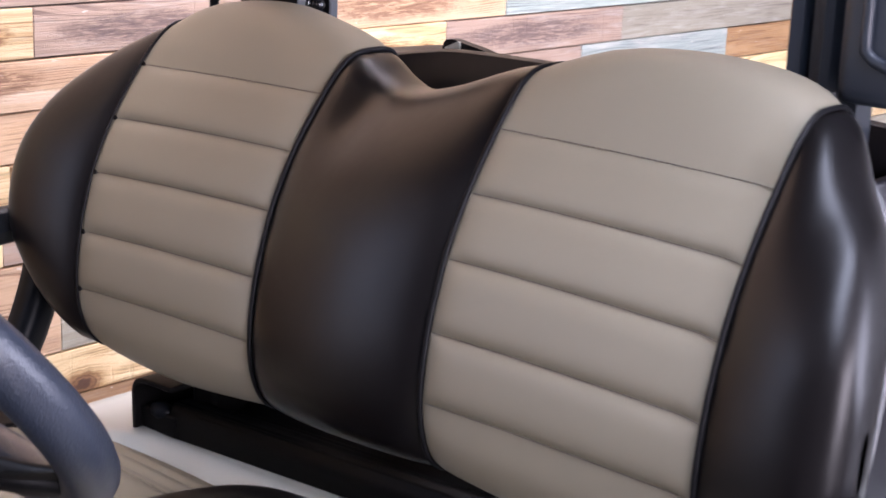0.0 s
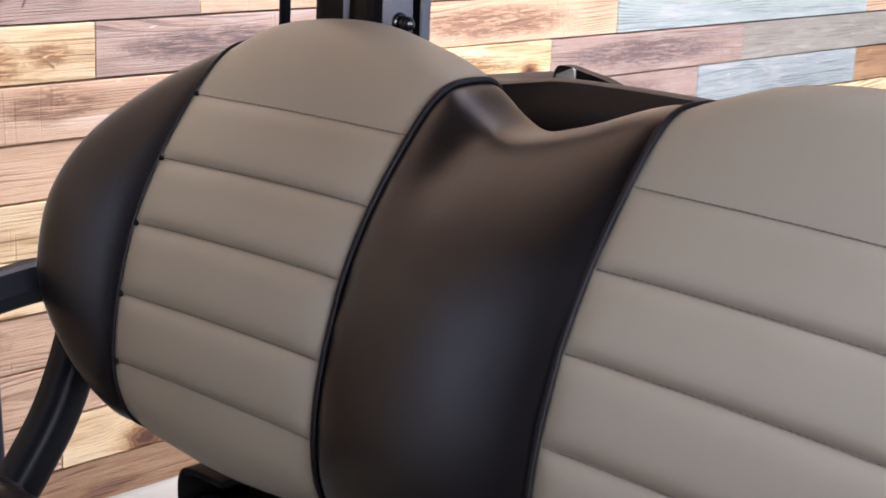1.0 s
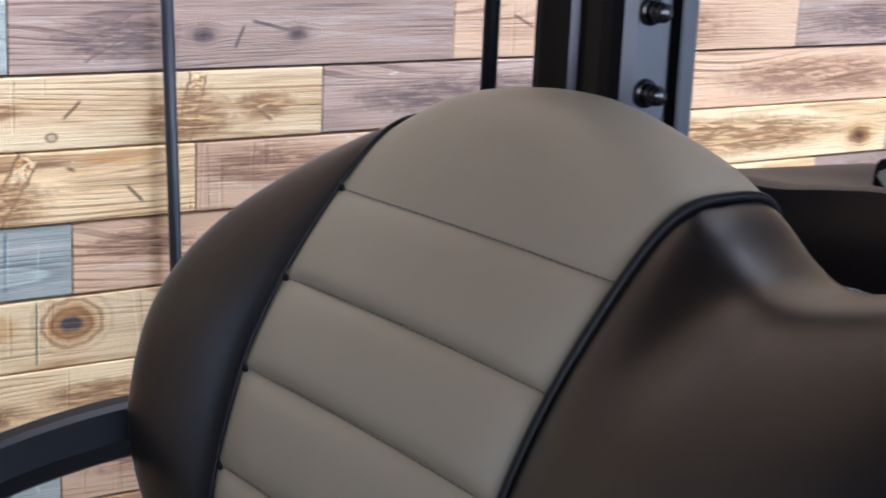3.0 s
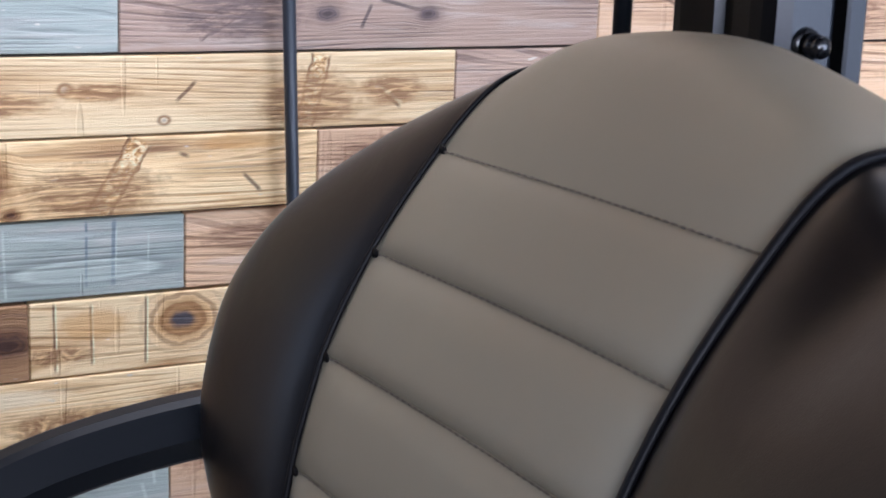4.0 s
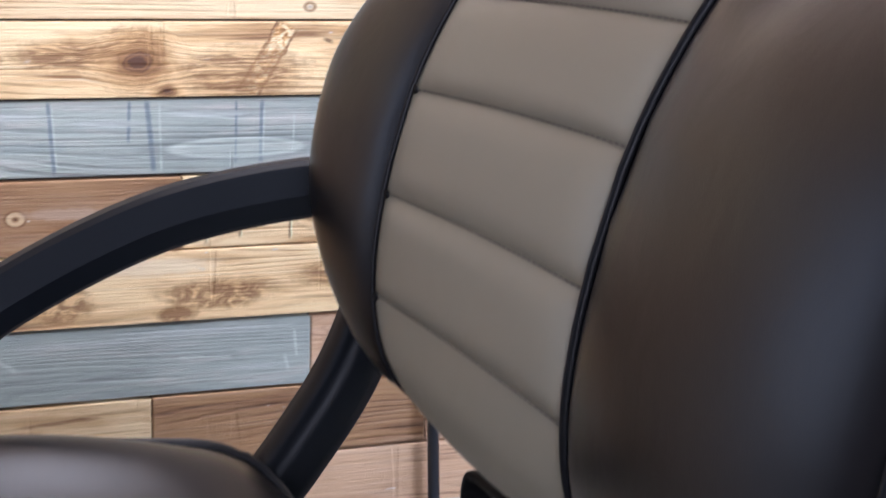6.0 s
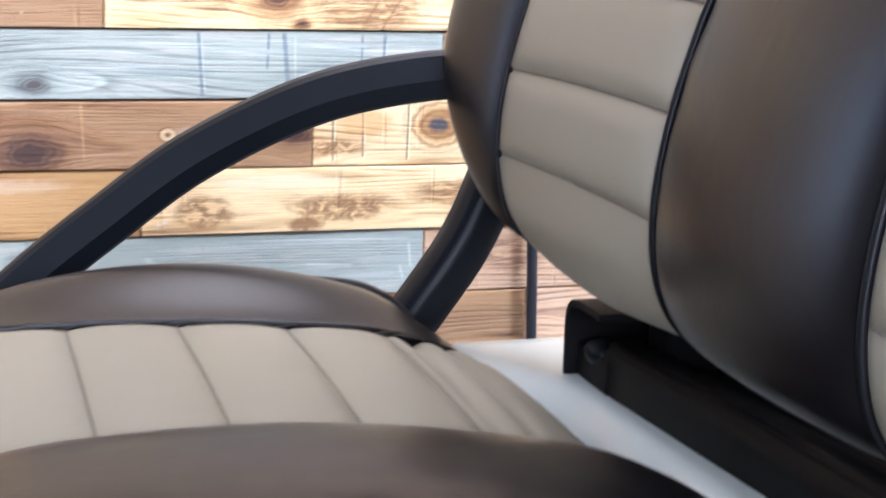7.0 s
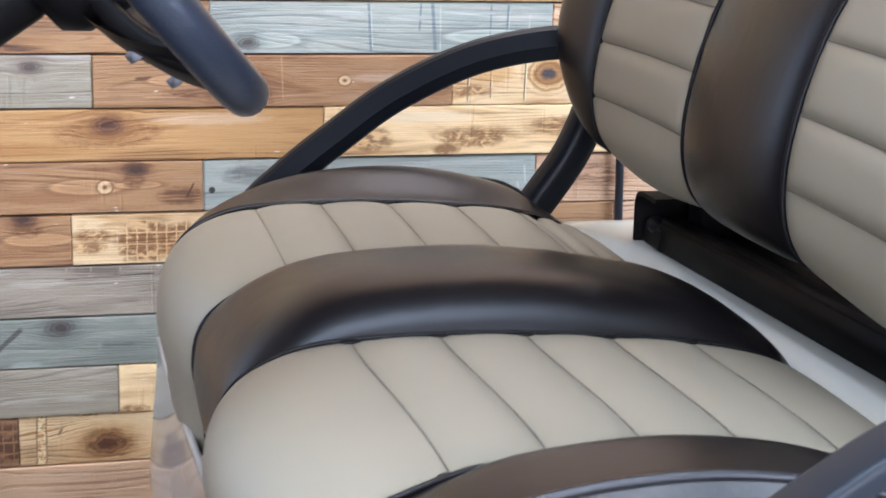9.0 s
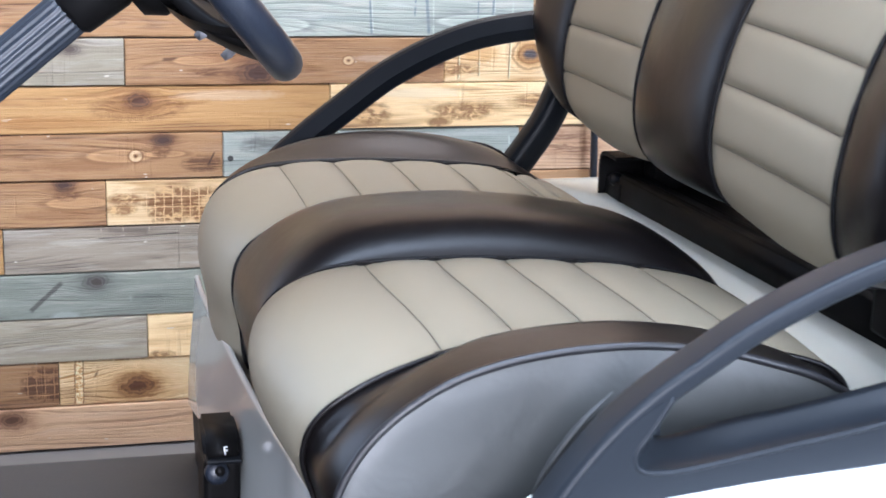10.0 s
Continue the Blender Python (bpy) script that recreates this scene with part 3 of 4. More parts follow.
EDGE = ((-0.475, 0.60), (-0.505, 0.63), (-0.527, 0.67), (-0.533, 0.712), (-0.503, 0.762), (-0.445, 0.797), (-0.37, 0.819), (-0.28, 0.826), (-0.20, 0.818), (-0.14, 0.802), (-0.09, 0.784), (-0.05, 0.757), (-0.03, 0.72), (-0.03, 0.69))
EDGE_FAR = EDGE[:9] + ((-0.14, 0.801), (-0.104, 0.784), (-0.078, 0.760), (-0.058, 0.728), (-0.048, 0.69))
NPRO = 121
tan_pro, near_pro, ridge_pro, edge_pro = smooth_path(LOW_A, NPRO), smooth_path(LOW_NEAR, NPRO), smooth_path(RIDGE, NPRO), smooth_path(EDGE, NPRO)
edge_far_pro = smooth_path(EDGE_FAR, NPRO)
CW, BW, SW = 0.100, 0.392, 0.505
SHOULDER = float(np.argmin(np.abs(near_pro[:110, 0] + 0.385) + (near_pro[:110, 1] < 0.75))) / (NPRO - 1)


def pro(p, s):
    i = s * (NPRO - 1)
    return np.array([np.interp(i, range(NPRO), p[:, 0]), np.interp(i, range(NPRO), p[:, 1])])


def seat_at(w, s, rise=0.0):
    """A point of the cushion: w across, s along the section from under the front edge to the rear."""
    a = abs(w)
    base = pro(tan_pro if w > 0 else near_pro, s)
    if a < CW:
        k = (1 - (a / CW) ** 2.6) ** 0.6 if w > 0 else (1 - (a / CW) ** 3.4) ** 0.85
        base = base * (1 - k) + pro(ridge_pro, s) * k
    elif a > BW:
        k = ease(BW - 0.012, BW + (0.09 if w > 0 else 0.05), a)
        base = base * (1 - k) + pro(edge_far_pro if w > 0 else edge_pro, s) * k
        drop = max(0.0, (a - 0.445) / (SW - 0.445))
        front = ease(0.40, 0.22, s) if s > 0.22 else 1.0
        base = base + np.array([(0.032 if w > 0 else 0.008) * front, -0.022 + 0.018 * (w < 0 or s > 0.85) + (0.016 * ease(0.70, 0.85, s) if w > 0 and s <= 0.85 else 0.0)]) * drop**2
        if w < 0:
            base = base + np.array([0.0, 0.007]) * ease(BW, 0.45, a) * (1 - front)
    x, z = base
    e = 1e-3
    p, q = pro(tan_pro, max(0, s - e)), pro(tan_pro, min(1, s + e))
    d = (q - p) / np.linalg.norm(q - p)
    if w < 0:
        # the near welt swings outward over the shoulder of the nose
        swing = math.exp(-(((a - BW) / 0.05) ** 2)) * math.sin(math.pi * min(1, max(0, (s - 0.13) / (SHOULDER - 0.13)))) ** 1.3
        return (x - d[1] * rise + 0.003 * swing, MID + w - 0.030 * swing, z + d[0] * rise - 0.006 * swing)
    return (x - d[1] * rise, MID + w, z + d[0] * rise)


def nose(s, w):
    """How far a place on the section belongs to the rounded front of the cushion."""
    return (1 - ease(0.20, 0.40, s)) * (ease(0.10, 0.22, s) if w < 0 else 1.0)


def s_of(x, p=None):
    """Where along the section the top of the cushion passes x."""
    p = tan_pro if p is None else p
    i0 = int(np.argmin(p[:, 0]))
    return float(np.interp(x, p[i0:110, 0], np.arange(i0, 110))) / (NPRO - 1)


cushion = thing("bench_cushion", (-0.28, MID, 0.60), "two-tone taupe and dark brown vinyl bench cushion, channel stitched", "seat cushion")
for w0, w1, xs in ((CW, BW, (-0.445, -0.370, -0.290, -0.208, -0.130)), (-BW, -CW, (-0.425, -0.347, -0.269, -0.190, -0.111))):
    section = tan_pro if w0 > 0 else near_pro
    cuts = [0.0] + [s_of(x, section) for x in xs] + [1.0]
    slant = 0.0 if w0 > 0 else s_of(-0.25 + 0.015, section) - s_of(-0.25, section)

    def cut(i, w, w0=w0, w1=w1, cuts=cuts, slant=slant):
        """Where seam i crosses the section at w: the near seams bend back toward the outer welt."""
        u = abs((w - (w0 if w0 > 0 else w1)) / (w1 - w0))
        return cuts[i] + (slant * ease(0.1, 0.95, u) if 0 < i < len(cuts) - 1 else 0.0)
    channels = []
    for i in range(len(cuts) - 1):
        puff = 0.0072 if 0 < i < len(cuts) - 2 else 0.005

        def at(w, v, w0=w0, w1=w1, puff=puff, i=i, last=len(cuts) - 2, cut=cut):
            u, s = (w - w0) / (w1 - w0), cut(i, w) * (1 - v) + cut(i + 1, w) * v
            swell = 1 - abs(2 * v - 1) ** 3 if 0 < i < last else (1 - v**10 if i == 0 else 1 - (1 - v) ** 6)
            fold = 0.0
            if w > 0 and i == last:
                # the cover is gathered in two folds behind the last seam
                x = seat_at(w, s)[0]
                fold = sum(h * math.exp(-(((x - x0 - 0.012 * u) / r) ** 2)) for x0, r, h in ((-0.120, 0.0075, 0.0085), (-0.094, 0.006, 0.0062), (-0.072, 0.005, 0.002))) * (0.35 + 0.65 * u) * ease(0.0, 0.15, v)
            return seat_at(w, s, puff * swell * (1 - abs(2 * u - 1) ** 10) - 0.001 - fold + (0.004 + 0.018 * nose(s, w)) * (1 - (2 * u - 1) ** 2))
        channels.append(under(part("channel", sheet(at, steps(w0, w1, 24), steps(0, 1, 46 if i == 0 else 60 if i == len(cuts) - 2 else 17)), TAN), cushion))
    for i, owner in enumerate(channels[1:], 1):
        pts = [seat_at(w, cut(i, w), 0.0004 + 0.004 * (1 - (2 * (w - w0) / (w1 - w0) - 1) ** 2)) for w in steps(w0 + 0.003, w1 - 0.003, 24)]
        under(part("seam", stitches(pts), THREAD), owner)
        for w in (w0 + 0.002, w1 - 0.002):
            # shaded pucker at each seam end, modelled as a flat black bead
            bm = bmesh.new()
            bmesh.ops.create_uvsphere(bm, u_segments=8, v_segments=5, radius=0.0044, matrix=Matrix.Translation(seat_at(w + (0.002 if w == w0 + 0.002 else -0.002), cut(i, w), 0.0008)) @ Matrix.Diagonal((2.3, 0.9, 0.45, 1)))
            under(part("tuft", bm, BLACK), owner)
bm = sheet(lambda w, s: seat_at(w, s), [CW * math.sin(a) for a in steps(-math.pi / 2, math.pi / 2, 33)], steps(0, 1, 90))
under(part("centre_ridge", bm, DARK, label="raised dark brown vinyl centre ridge"), cushion)
for sgn in (1, -1):
    bm = sheet(lambda w, s: seat_at(w, s), steps(sgn * BW, sgn * SW, 24), steps(0, 1, 90))
    under(part("bolster", bm, DARK, label="raised dark brown vinyl bolster"), cushion)

    def flank(s, v, sgn=sgn):
        x, y, z = seat_at(sgn * SW, s)
        low = 0.60
        out = 0.006 * math.sin(math.pi * min(1, v * 1.1)) ** 0.6
        return (x + (-0.27 - x) * 0.10 * v, y + sgn * (0.002 + out), z + (low - z) * v)
    under(part("flank", sheet(flank, steps(0.12, 0.97, 70), steps(0, 1, 20)), SIDE_SHEEN, label="dark vinyl side of the cushion, daylight sheen in its colour"), cushion)
    pts = [seat_at(sgn * SW, s, 0.002) for s in steps(0.05, 0.97, 90)]
    under(part("piping", sweep(pts, round_ring(0.0042, 8)), PIPE), cushion)
    pts = [seat_at(sgn * BW, s, 0.0022) for s in steps(0.02, 0.98 if sgn < 0 else s_of(-0.10), 90)]
    under(part("piping", sweep(pts, lambda s, sgn=sgn: round_ring(0.003 * (1 - 0.95 * ease(0.9, 1.0, s) * (sgn > 0)), 8)), DARK), cushion)
    pts = [seat_at(sgn * CW, s, 0.0012) for s in steps(0.02, 0.98, 90)]
    under(part("piping", sweep(pts, round_ring(0.0022, 8)), WELT), cushion)

# ---- the cart body ----
cart = thing("golf_cart_body", (0.0, MID, 0.0), "golf cart body with glossy grey seat shell and black floor", "golf cart")
LIP = easy(((-0.55, 0.050), (-0.35, 0.022), (-0.24, 0.018), (-0.09, 0.012), (0.10, 0.007), (0.36, 0.0), (0.47, 0.0)))
LIP_Z = easy(((-0.55, 0.66), (-0.35, 0.655), (-0.24, 0.645), (-0.09, 0.632), (0.10, 0.620), (0.36, 0.612), (0.47, 0.611)))
HEM = easy(((-0.55, 0.50), (-0.10, 0.50), (0.0, 0.495), (0.25, 0.467), (0.44, 0.428), (0.47, 0.42)))


def shell_at(w, v):
    """The seat shell's front: v from 0 behind its top lip, over the lip at 0.3, down to its hem at 1."""
    if v < 0.3:
        a = math.pi * v / 0.3
        return (-0.5475 + 0.0045 * math.cos(a) + LIP(w), MID + w, LIP_Z(w) - 0.03 * max(0, 1 - v / 0.08) + 0.0045 * math.sin(a))
    k = (v - 0.3) / 0.7
    z = LIP_Z(w) + (HEM(w) - LIP_Z(w)) * k
    return (-0.552 + LIP(w) - 0.011 * ease(0.62, 0.43, z), MID + w, z)


under(part("seat_shell", sheet(shell_at, steps(-0.53, 0.47, 40), steps(0, 0.3, 13) + steps(0.32, 1, 24)), SHELL, label="glossy grey seat shell"), cart)
bm = sheet(lambda w, v: (shell_at(w, 1.0)[0] + 0.004 + 0.004 * v, MID + w, HEM(w) + 0.006 + (0.335 - HEM(w)) * v), steps(-0.53, 0.455, 30), steps(0, 1, 6))
under(part("kick_plate", bm, BLACK, label="dark kick plate below the shell"), cart)
under(part("seat_base", block(-0.50, 0.02, MID - 0.50, MID + 0.46, 0.30, 0.63, 0.01), BLACK), cart)
under(part("rear_body", block(-0.05, 0.46, MID - 0.55, MID + 0.485, 0.40, 0.675, 0.008, 3), DECK), cart)


def deck_at(w, x):
    """The deck: a shallow valley along the cushion that rises in a soft step to the hinge tray."""
    step = 0.004 + 0.045 * (0.378 - w) - 0.055 * ease(0.30, 0.46, w)
    edge = 0.012 * ease(0.465, 0.487, w) + 0.012 * ease(-0.53, -0.55, w)
    return (x, MID + w, 0.680 + 0.065 * ease(step - 0.052, step + 0.012, x) - edge)


bm = sheet(deck_at, steps(-0.55, 0.487, 60), steps(-0.085, 0.12, 70) + steps(0.14, 0.46, 6))
under(part("rear_deck", bm, DECK, label="pale glossy deck behind the cushion"), cart)
under(part("chassis", block(-1.15, 0.36, MID - 0.42, MID + 0.40, 0.0, 0.31, 0.02, 2), BLACK, label="plain black chassis"), cart)
under(part("floor_mat", block(-1.35, -0.50, MID - 0.60, MID + 0.475, 0.29, 0.342, 0.006), RUBBER, label="black ribbed floor mat"), cart)

# ---- hinge tray under the backrest ----
tray = thing("seat_hinge_bracket", (0.08, MID, 0.745), "black moulded hinge tray on the pale deck under the backrest", "bracket")
TRAY = ((0.018, 0.746), (0.020, 0.783), (0.028, 0.789), (0.052, 0.786), (0.060, 0.772), (0.090, 0.768), (0.150, 0.800), (0.158, 0.820), (0.168, 0.820), (0.168, 0.746))
bm = bmesh.new()
ends = []
for w in (0.312, -0.40):
    ends.append([bm.verts.new((x + 0.003 + 0.062 * (w < 0), MID + w, z)) for x, z in TRAY])
k = len(TRAY)
for i in range(k):
    bm.faces.new((ends[0][i], ends[0][(i + 1) % k], ends[1][(i + 1) % k], ends[1][i]))
for e in ends:
    bm.faces.new(e)
bmesh.ops.bevel(bm, geom=[e for e in bm.edges if abs(e.verts[0].co.y - e.verts[1].co.y) > 0.1], offset=0.003, segments=2, affect="EDGES")
under(part("channel_rail", bm, BLACK), tray)
for sgn, w in ((1, 0.370), (-1, -0.448)):
    dx = 0.062 * (sgn < 0)
    # an end shell, bent over the top, with an open pocket and a round boss on its lower front
    bend = [(0.081 + dx, MID + w - sgn * d, z) for d, z in ((0.004, 0.746), (0.003, 0.775), (0.003, 0.792), (0.008, 0.803), (0.020, 0.807), (0.045, 0.808), (0.07, 0.808))]
    under(part("end_shell", sweep(smooth_path(bend, 30), box_ring(0.006, 0.138, 0.002), (1, 0, 0)), BLACK), tray)
    y0, y1 = sorted((MID + w - sgn * 0.006, MID + w - sgn * 0.068))
    pocket = under(part("pocket_front", block(0.021 + dx, 0.040 + dx, y0, y1, 0.746, 0.773, 0.004, 3), BLACK), tray)
    bm = bmesh.new()
    bmesh.ops.create_uvsphere(bm, u_segments=20, v_segments=10, radius=0.014, matrix=Matrix.Translation((0.028 + dx, MID + w - sgn * 0.036, 0.772)) @ Matrix.Diagonal((0.8, 1.2, 0.75, 1)))
    under(part("boss", bm, SATIN), pocket)
for w in (0.30, -0.34):
    under(part("strut", block(0.06, 0.15, MID + w - 0.02, MID + w + 0.02, 0.765, 0.90, 0.006), BLACK), tray)

# ---- armrests ----
FAR_ARM = ((-0.40, 0.63), (-0.44, 0.68), (-0.43, 0.745), (-0.385, 0.792), (-0.325, 0.840), (-0.25, 0.894), (-0.15, 0.940), (-0.05, 0.9595), (0.015, 0.957), (0.032, 0.935))
LEG_RING = ((0.021, 0.012), (0.0225, 0.004), (0.0225, -0.010), (0.019, -0.017), (0.010, -0.0215), (-0.006, -0.0225), (-0.014, -0.0215), (-0.0195, -0.014), (-0.0215, -0.004), (-0.0215, 0.012), (-0.014, 0.020), (0.014, 0.020))
REAR_LEG = ((0.020, 0.950), (0.024, 0.915), (0.011, 0.867), (-0.013, 0.812), (-0.050, 0.757), (-0.10, 0.69), (-0.13, 0.62))


def arm_ring(a, b):
    """A hip bar's section: rounded above, with a flat chamfer below."""
    h, k = a / 2, b / 2
    return [(h, 0.3 * k), (h, -0.25 * k), (0.86 * h, -0.5 * k), (-0.06 * h, -k), (-0.85 * h, -0.62 * k), (-h, -0.45 * k), (-h, 0.45 * k), (-0.85 * h, 0.7 * k), (0, k), (0.85 * h, 0.65 * k)]


far_arm = thing("armrest", (-0.3, MID + 0.548, 0.60), "black moulded hip rail looping beside the cushion, seen before the planks", "armrest", group="hip rails")
pts = [(x, MID + 0.548, z) for x, z in smooth_path(FAR_ARM, 320)]
under(part("rail", sweep(pts, lambda s: arm_ring(0.041, 0.046), (0, 1, 0)), SATIN, smooth=False), far_arm)
pts = [(x, MID + 0.548, z) for x, z in smooth_path(REAR_LEG, 70)]
under(part("rear_leg", sweep(pts, lambda s: LEG_RING, (0, 1, 0)), SATIN), far_arm)
under(part("foot", block(-0.40, -0.06, MID + 0.50, MID + 0.572, 0.60, 0.66, 0.012), BLACK), far_arm)

NEAR_Y = -1.93
NEAR_ARM = ((-0.415, 0.672), (-0.388, 0.718), (-0.360, 0.760), (-0.330, 0.796), (-0.294, 0.828), (-0.257, 0.853), (-0.217, 0.879), (-0.176, 0.900), (-0.132, 0.919), (-0.085, 0.934), (-0.03, 0.940), (0.02, 0.930), (0.05, 0.908))
near_arm = thing("armrest", (-0.25, NEAR_Y, 0.60), "black moulded hip rail with a webbed base plate beside the cushion", "armrest", group="hip rails")
pts = [(x, NEAR_Y - 0.003 + 0.075 * ease(-0.09, 0.06, x), z) for x, z in smooth_path(NEAR_ARM, 90)]
under(part("rail", sweep(pts, lambda s: box_ring(0.019, 0.040, 0.0065, 5), (0, 1, 0)), NEAR_RAIL), near_arm)
FACE_Y, REAR_Y = NEAR_Y - 0.023, NEAR_Y + 0.015
LIP_IN = ((-0.284, 0.832), (-0.302, 0.803), (-0.312, 0.789), (-0.312, 0.777), (-0.302, 0.770), (-0.275, 0.769), (-0.227, 0.776), (-0.179, 0.784), (-0.095, 0.798), (0.03, 0.824))
LIP_BACK = ((-0.276, 0.826), (-0.286, 0.800), (-0.288, 0.790), (-0.285, 0.785), (-0.277, 0.783), (-0.262, 0.785), (-0.213, 0.795), (-0.163, 0.802), (-0.080, 0.818), (0.04, 0.842))
lip, lip_back = smooth_path(LIP_IN, 70), smooth_path(LIP_BACK, 70)


def trough(i, v):
    """The recess inside the loop: from the outer lip, dished, up to the inner edge, then down behind."""
    (xa, za), (xb, zb) = lip[i], lip_back[i]
    if v > 1:
        return (xb, REAR_Y + 0.004, zb - 0.09 * (v - 1))
    sag = 0.006 * math.sin(math.pi * v)
    return (xa + (xb - xa) * v, FACE_Y + (REAR_Y - FACE_Y) * v, za + (zb - za) * v - sag)


base_plate = under(part("base_plate", sheet(trough, range(70), steps(0, 1, 9) + [1.05, 1.5, 2.0]), NEAR_RAIL), near_arm)
bm = bmesh.new()
web = [(-0.445, 0.62), (-0.388, 0.722), (-0.355, 0.772), (-0.325, 0.806), (-0.300, 0.824)] + [tuple(p) for p in lip[::2]] + [(0.03, 0.72), (-0.30, 0.62)]
for y in (FACE_Y - 0.0005, FACE_Y + 0.010):
    bm.faces.new([bm.verts.new((x, y, z)) for x, z in web])
bm.verts.ensure_lookup_table()
k = len(web)
for i in range(k):
    j = (i + 1) % k
    bm.faces.new((bm.verts[i], bm.verts[j], bm.verts[k + j], bm.verts[k + i]))
under(part("web", bm, NEAR_RAIL, smooth=False), near_arm)
under(part("lip", sweep([(x, FACE_Y + 0.001, z - 0.001) for x, z in lip], round_ring(0.0026, 10), (0, 1, 0)), NEAR_RAIL), base_plate)

# creases in the near side of the cushion
for run, r in ((((-0.290, 0.792), (-0.318, 0.765), (-0.345, 0.73), (-0.36, 0.705)), 0.0035), (((-0.246, 0.812), (-0.272, 0.785), (-0.300, 0.750), (-0.33, 0.71)), 0.005)):
    pts = smooth_path([(x, MID - SW - 0.006 - 0.002 * i, z) for i, (x, z) in enumerate(run)], 24)
    under(part("side_fold", sweep(pts, lambda s, r=r: round_ring(0.0005 + r * math.sin(math.pi * s), 10), (0, 1, 0)), SIDE_SHEEN), cushion)

# ---- white rear body panel beyond the near hip rail ----
FEN = ((-0.60, 0.40), (-0.53, 0.57), (-0.46, 0.672), (-0.40, 0.716), (-0.326, 0.747), (-0.274, 0.755), (-0.226, 0.760), (-0.177, 0.764), (-0.092, 0.769), (0.10, 0.784), (0.40, 0.80))
fp = smooth_path(FEN, 40)
bm = sheet(lambda i, v: (fp[i][0], MID - 0.665 - 0.012 * math.sin(min(1, v * 3) * 1.57) + (0.10 * (1 - v * 4) if v < 0.25 else 0.0), max(0.22, fp[i][1] - 0.02 * max(0, v * 4 - 0.4) ** 0.5 - (0.5 * (v - 0.25) if v > 0.25 else 0))), range(40), steps(0, 1, 24))
under(part("body_side", bm, WHITE, label="glossy white body side panel"), cart)

# ---- direction switch on the seat shell ----
switch = thing("direction_switch", (-0.572, -1.335, 0.44), "black moulded direction switch with white F on the seat shell", "switch")
CASE = ((-1.290, 0.577), (-1.338, 0.577), (-1.350, 0.5745), (-1.360, 0.569), (-1.367, 0.562), (-1.371, 0.554), (-1.290, 0.553))
bm = bmesh.new()
sides = [[bm.verts.new((x, y + 0.002 * (x > -0.57), z)) for y, z in CASE] for x in (-0.591, -0.549)]
for i in range(len(CASE)):
    j = (i + 1) % len(CASE)
    bm.faces.new((sides[0][i], sides[0][j], sides[1][j], sides[1][i]))
for s in sides:
    bm.faces.new(s)
bmesh.ops.bevel(bm, geom=[e for e in bm.edges if abs(e.verts[0].co.x - e.verts[1].co.x) < 0.01], offset=0.004, segments=3, affect="EDGES")
case = under(part("upper_case", bm, BLACK), switch)
under(part("ledge", block(-0.589, -0.549, -1.378, -1.290, 0.5495, 0.5545, 0.002, 3), SATIN), switch)
under(part("lower_case", block(-0.591, -0.549, -1.364, -1.290, 0.42, 0.550, 0.009, 4), BLACK), switch)
cup = under(part("key_socket", sweep([(-0.577, -1.355, 0.533), (-0.577, -1.372, 0.537), (-0.577, -1.376, 0.538)], lambda s: round_ring((0.0135, 0.0135, 0.0105)[round(s * 2)], 24), (1, 0, 0)), GRIP, label="round grey key socket"), switch)
under(part("key_slot", sweep([(-0.574, -1.374, 0.540), (-0.574, -1.3775, 0.541)], round_ring(0.006, 16), (1, 0, 0)), BLACK), cup)
txt = bpy.data.curves.new("letter", "FONT")
txt.body, txt.size, txt.extrude, txt.align_x = "F", 0.0135, 0.0004, "CENTER"
tob = new("letter_source", txt)
me = bpy.data.meshes.new_from_object(tob)
bpy.data.objects.remove(tob)
me.materials.append(PRINT)
letter = new("letter", me)
letter.matrix_world = pose(-0.566, -1.3696, 0.5575, 62, 0, 14)
under(letter, case)

# ---- steering wheel ----
HUB, AX = Vector((-0.6245, -1.539, 1.144)), Vector((0.768, 0.0, 0.640)).normalized()
wheel = thing("steering_wheel", HUB[:], "black steering wheel with grained rim above a ribbed column", "steering wheel")
ACROSS = Vector((0, 1, 0))
DOWN = AX.cross(ACROSS) * (1 if AX.cross(ACROSS).z < 0 else -1)
rim = [HUB + 0.1467 * (math.cos(a) * DOWN + math.sin(a) * ACROSS) for a in steps(0, 2 * math.pi, 97)[:-1]]
under(part("rim", sweep(rim, [(0.0172 * math.cos(a), 0.0172 * math.sin(a)) for a in steps(0, 2 * math.pi, 17)[:-1]], AX[:], closed=True), GRIP, label="finely grained black rim"), wheel)
for a in (0.62, -0.62, math.pi / 2 + 0.5, -math.pi / 2 - 0.5):
    d = math.cos(a) * DOWN + math.sin(a) * ACROSS
    pts = [HUB + d * r - AX * h for r, h in ((0.03, 0.035), (0.07, 0.034), (0.11, 0.022), (0.145, 0.002))]
    under(part("spoke", sweep(smooth_path(pts, 16), box_ring(0.040, 0.016, 0.006), AX[:]), BLACK), wheel)
dish = under(part("dish", sheet(lambda r, a: HUB + (0.02 + 0.12 * r) * (math.cos(a) * DOWN + math.sin(a) * ACROSS) - AX * (0.052 - 0.046 * r**2.2), steps(0, 1, 10), steps(-0.95, 0.95, 30)), BLACK), wheel)
under(part("hub", sweep([HUB - AX * 0.07, HUB - AX * 0.055, HUB - AX * 0.02, HUB - AX * 0.012], lambda s: round_ring((0.032, 0.045, 0.05, 0.03)[round(s * 3)], 24), ACROSS[:]), BLACK), wheel)
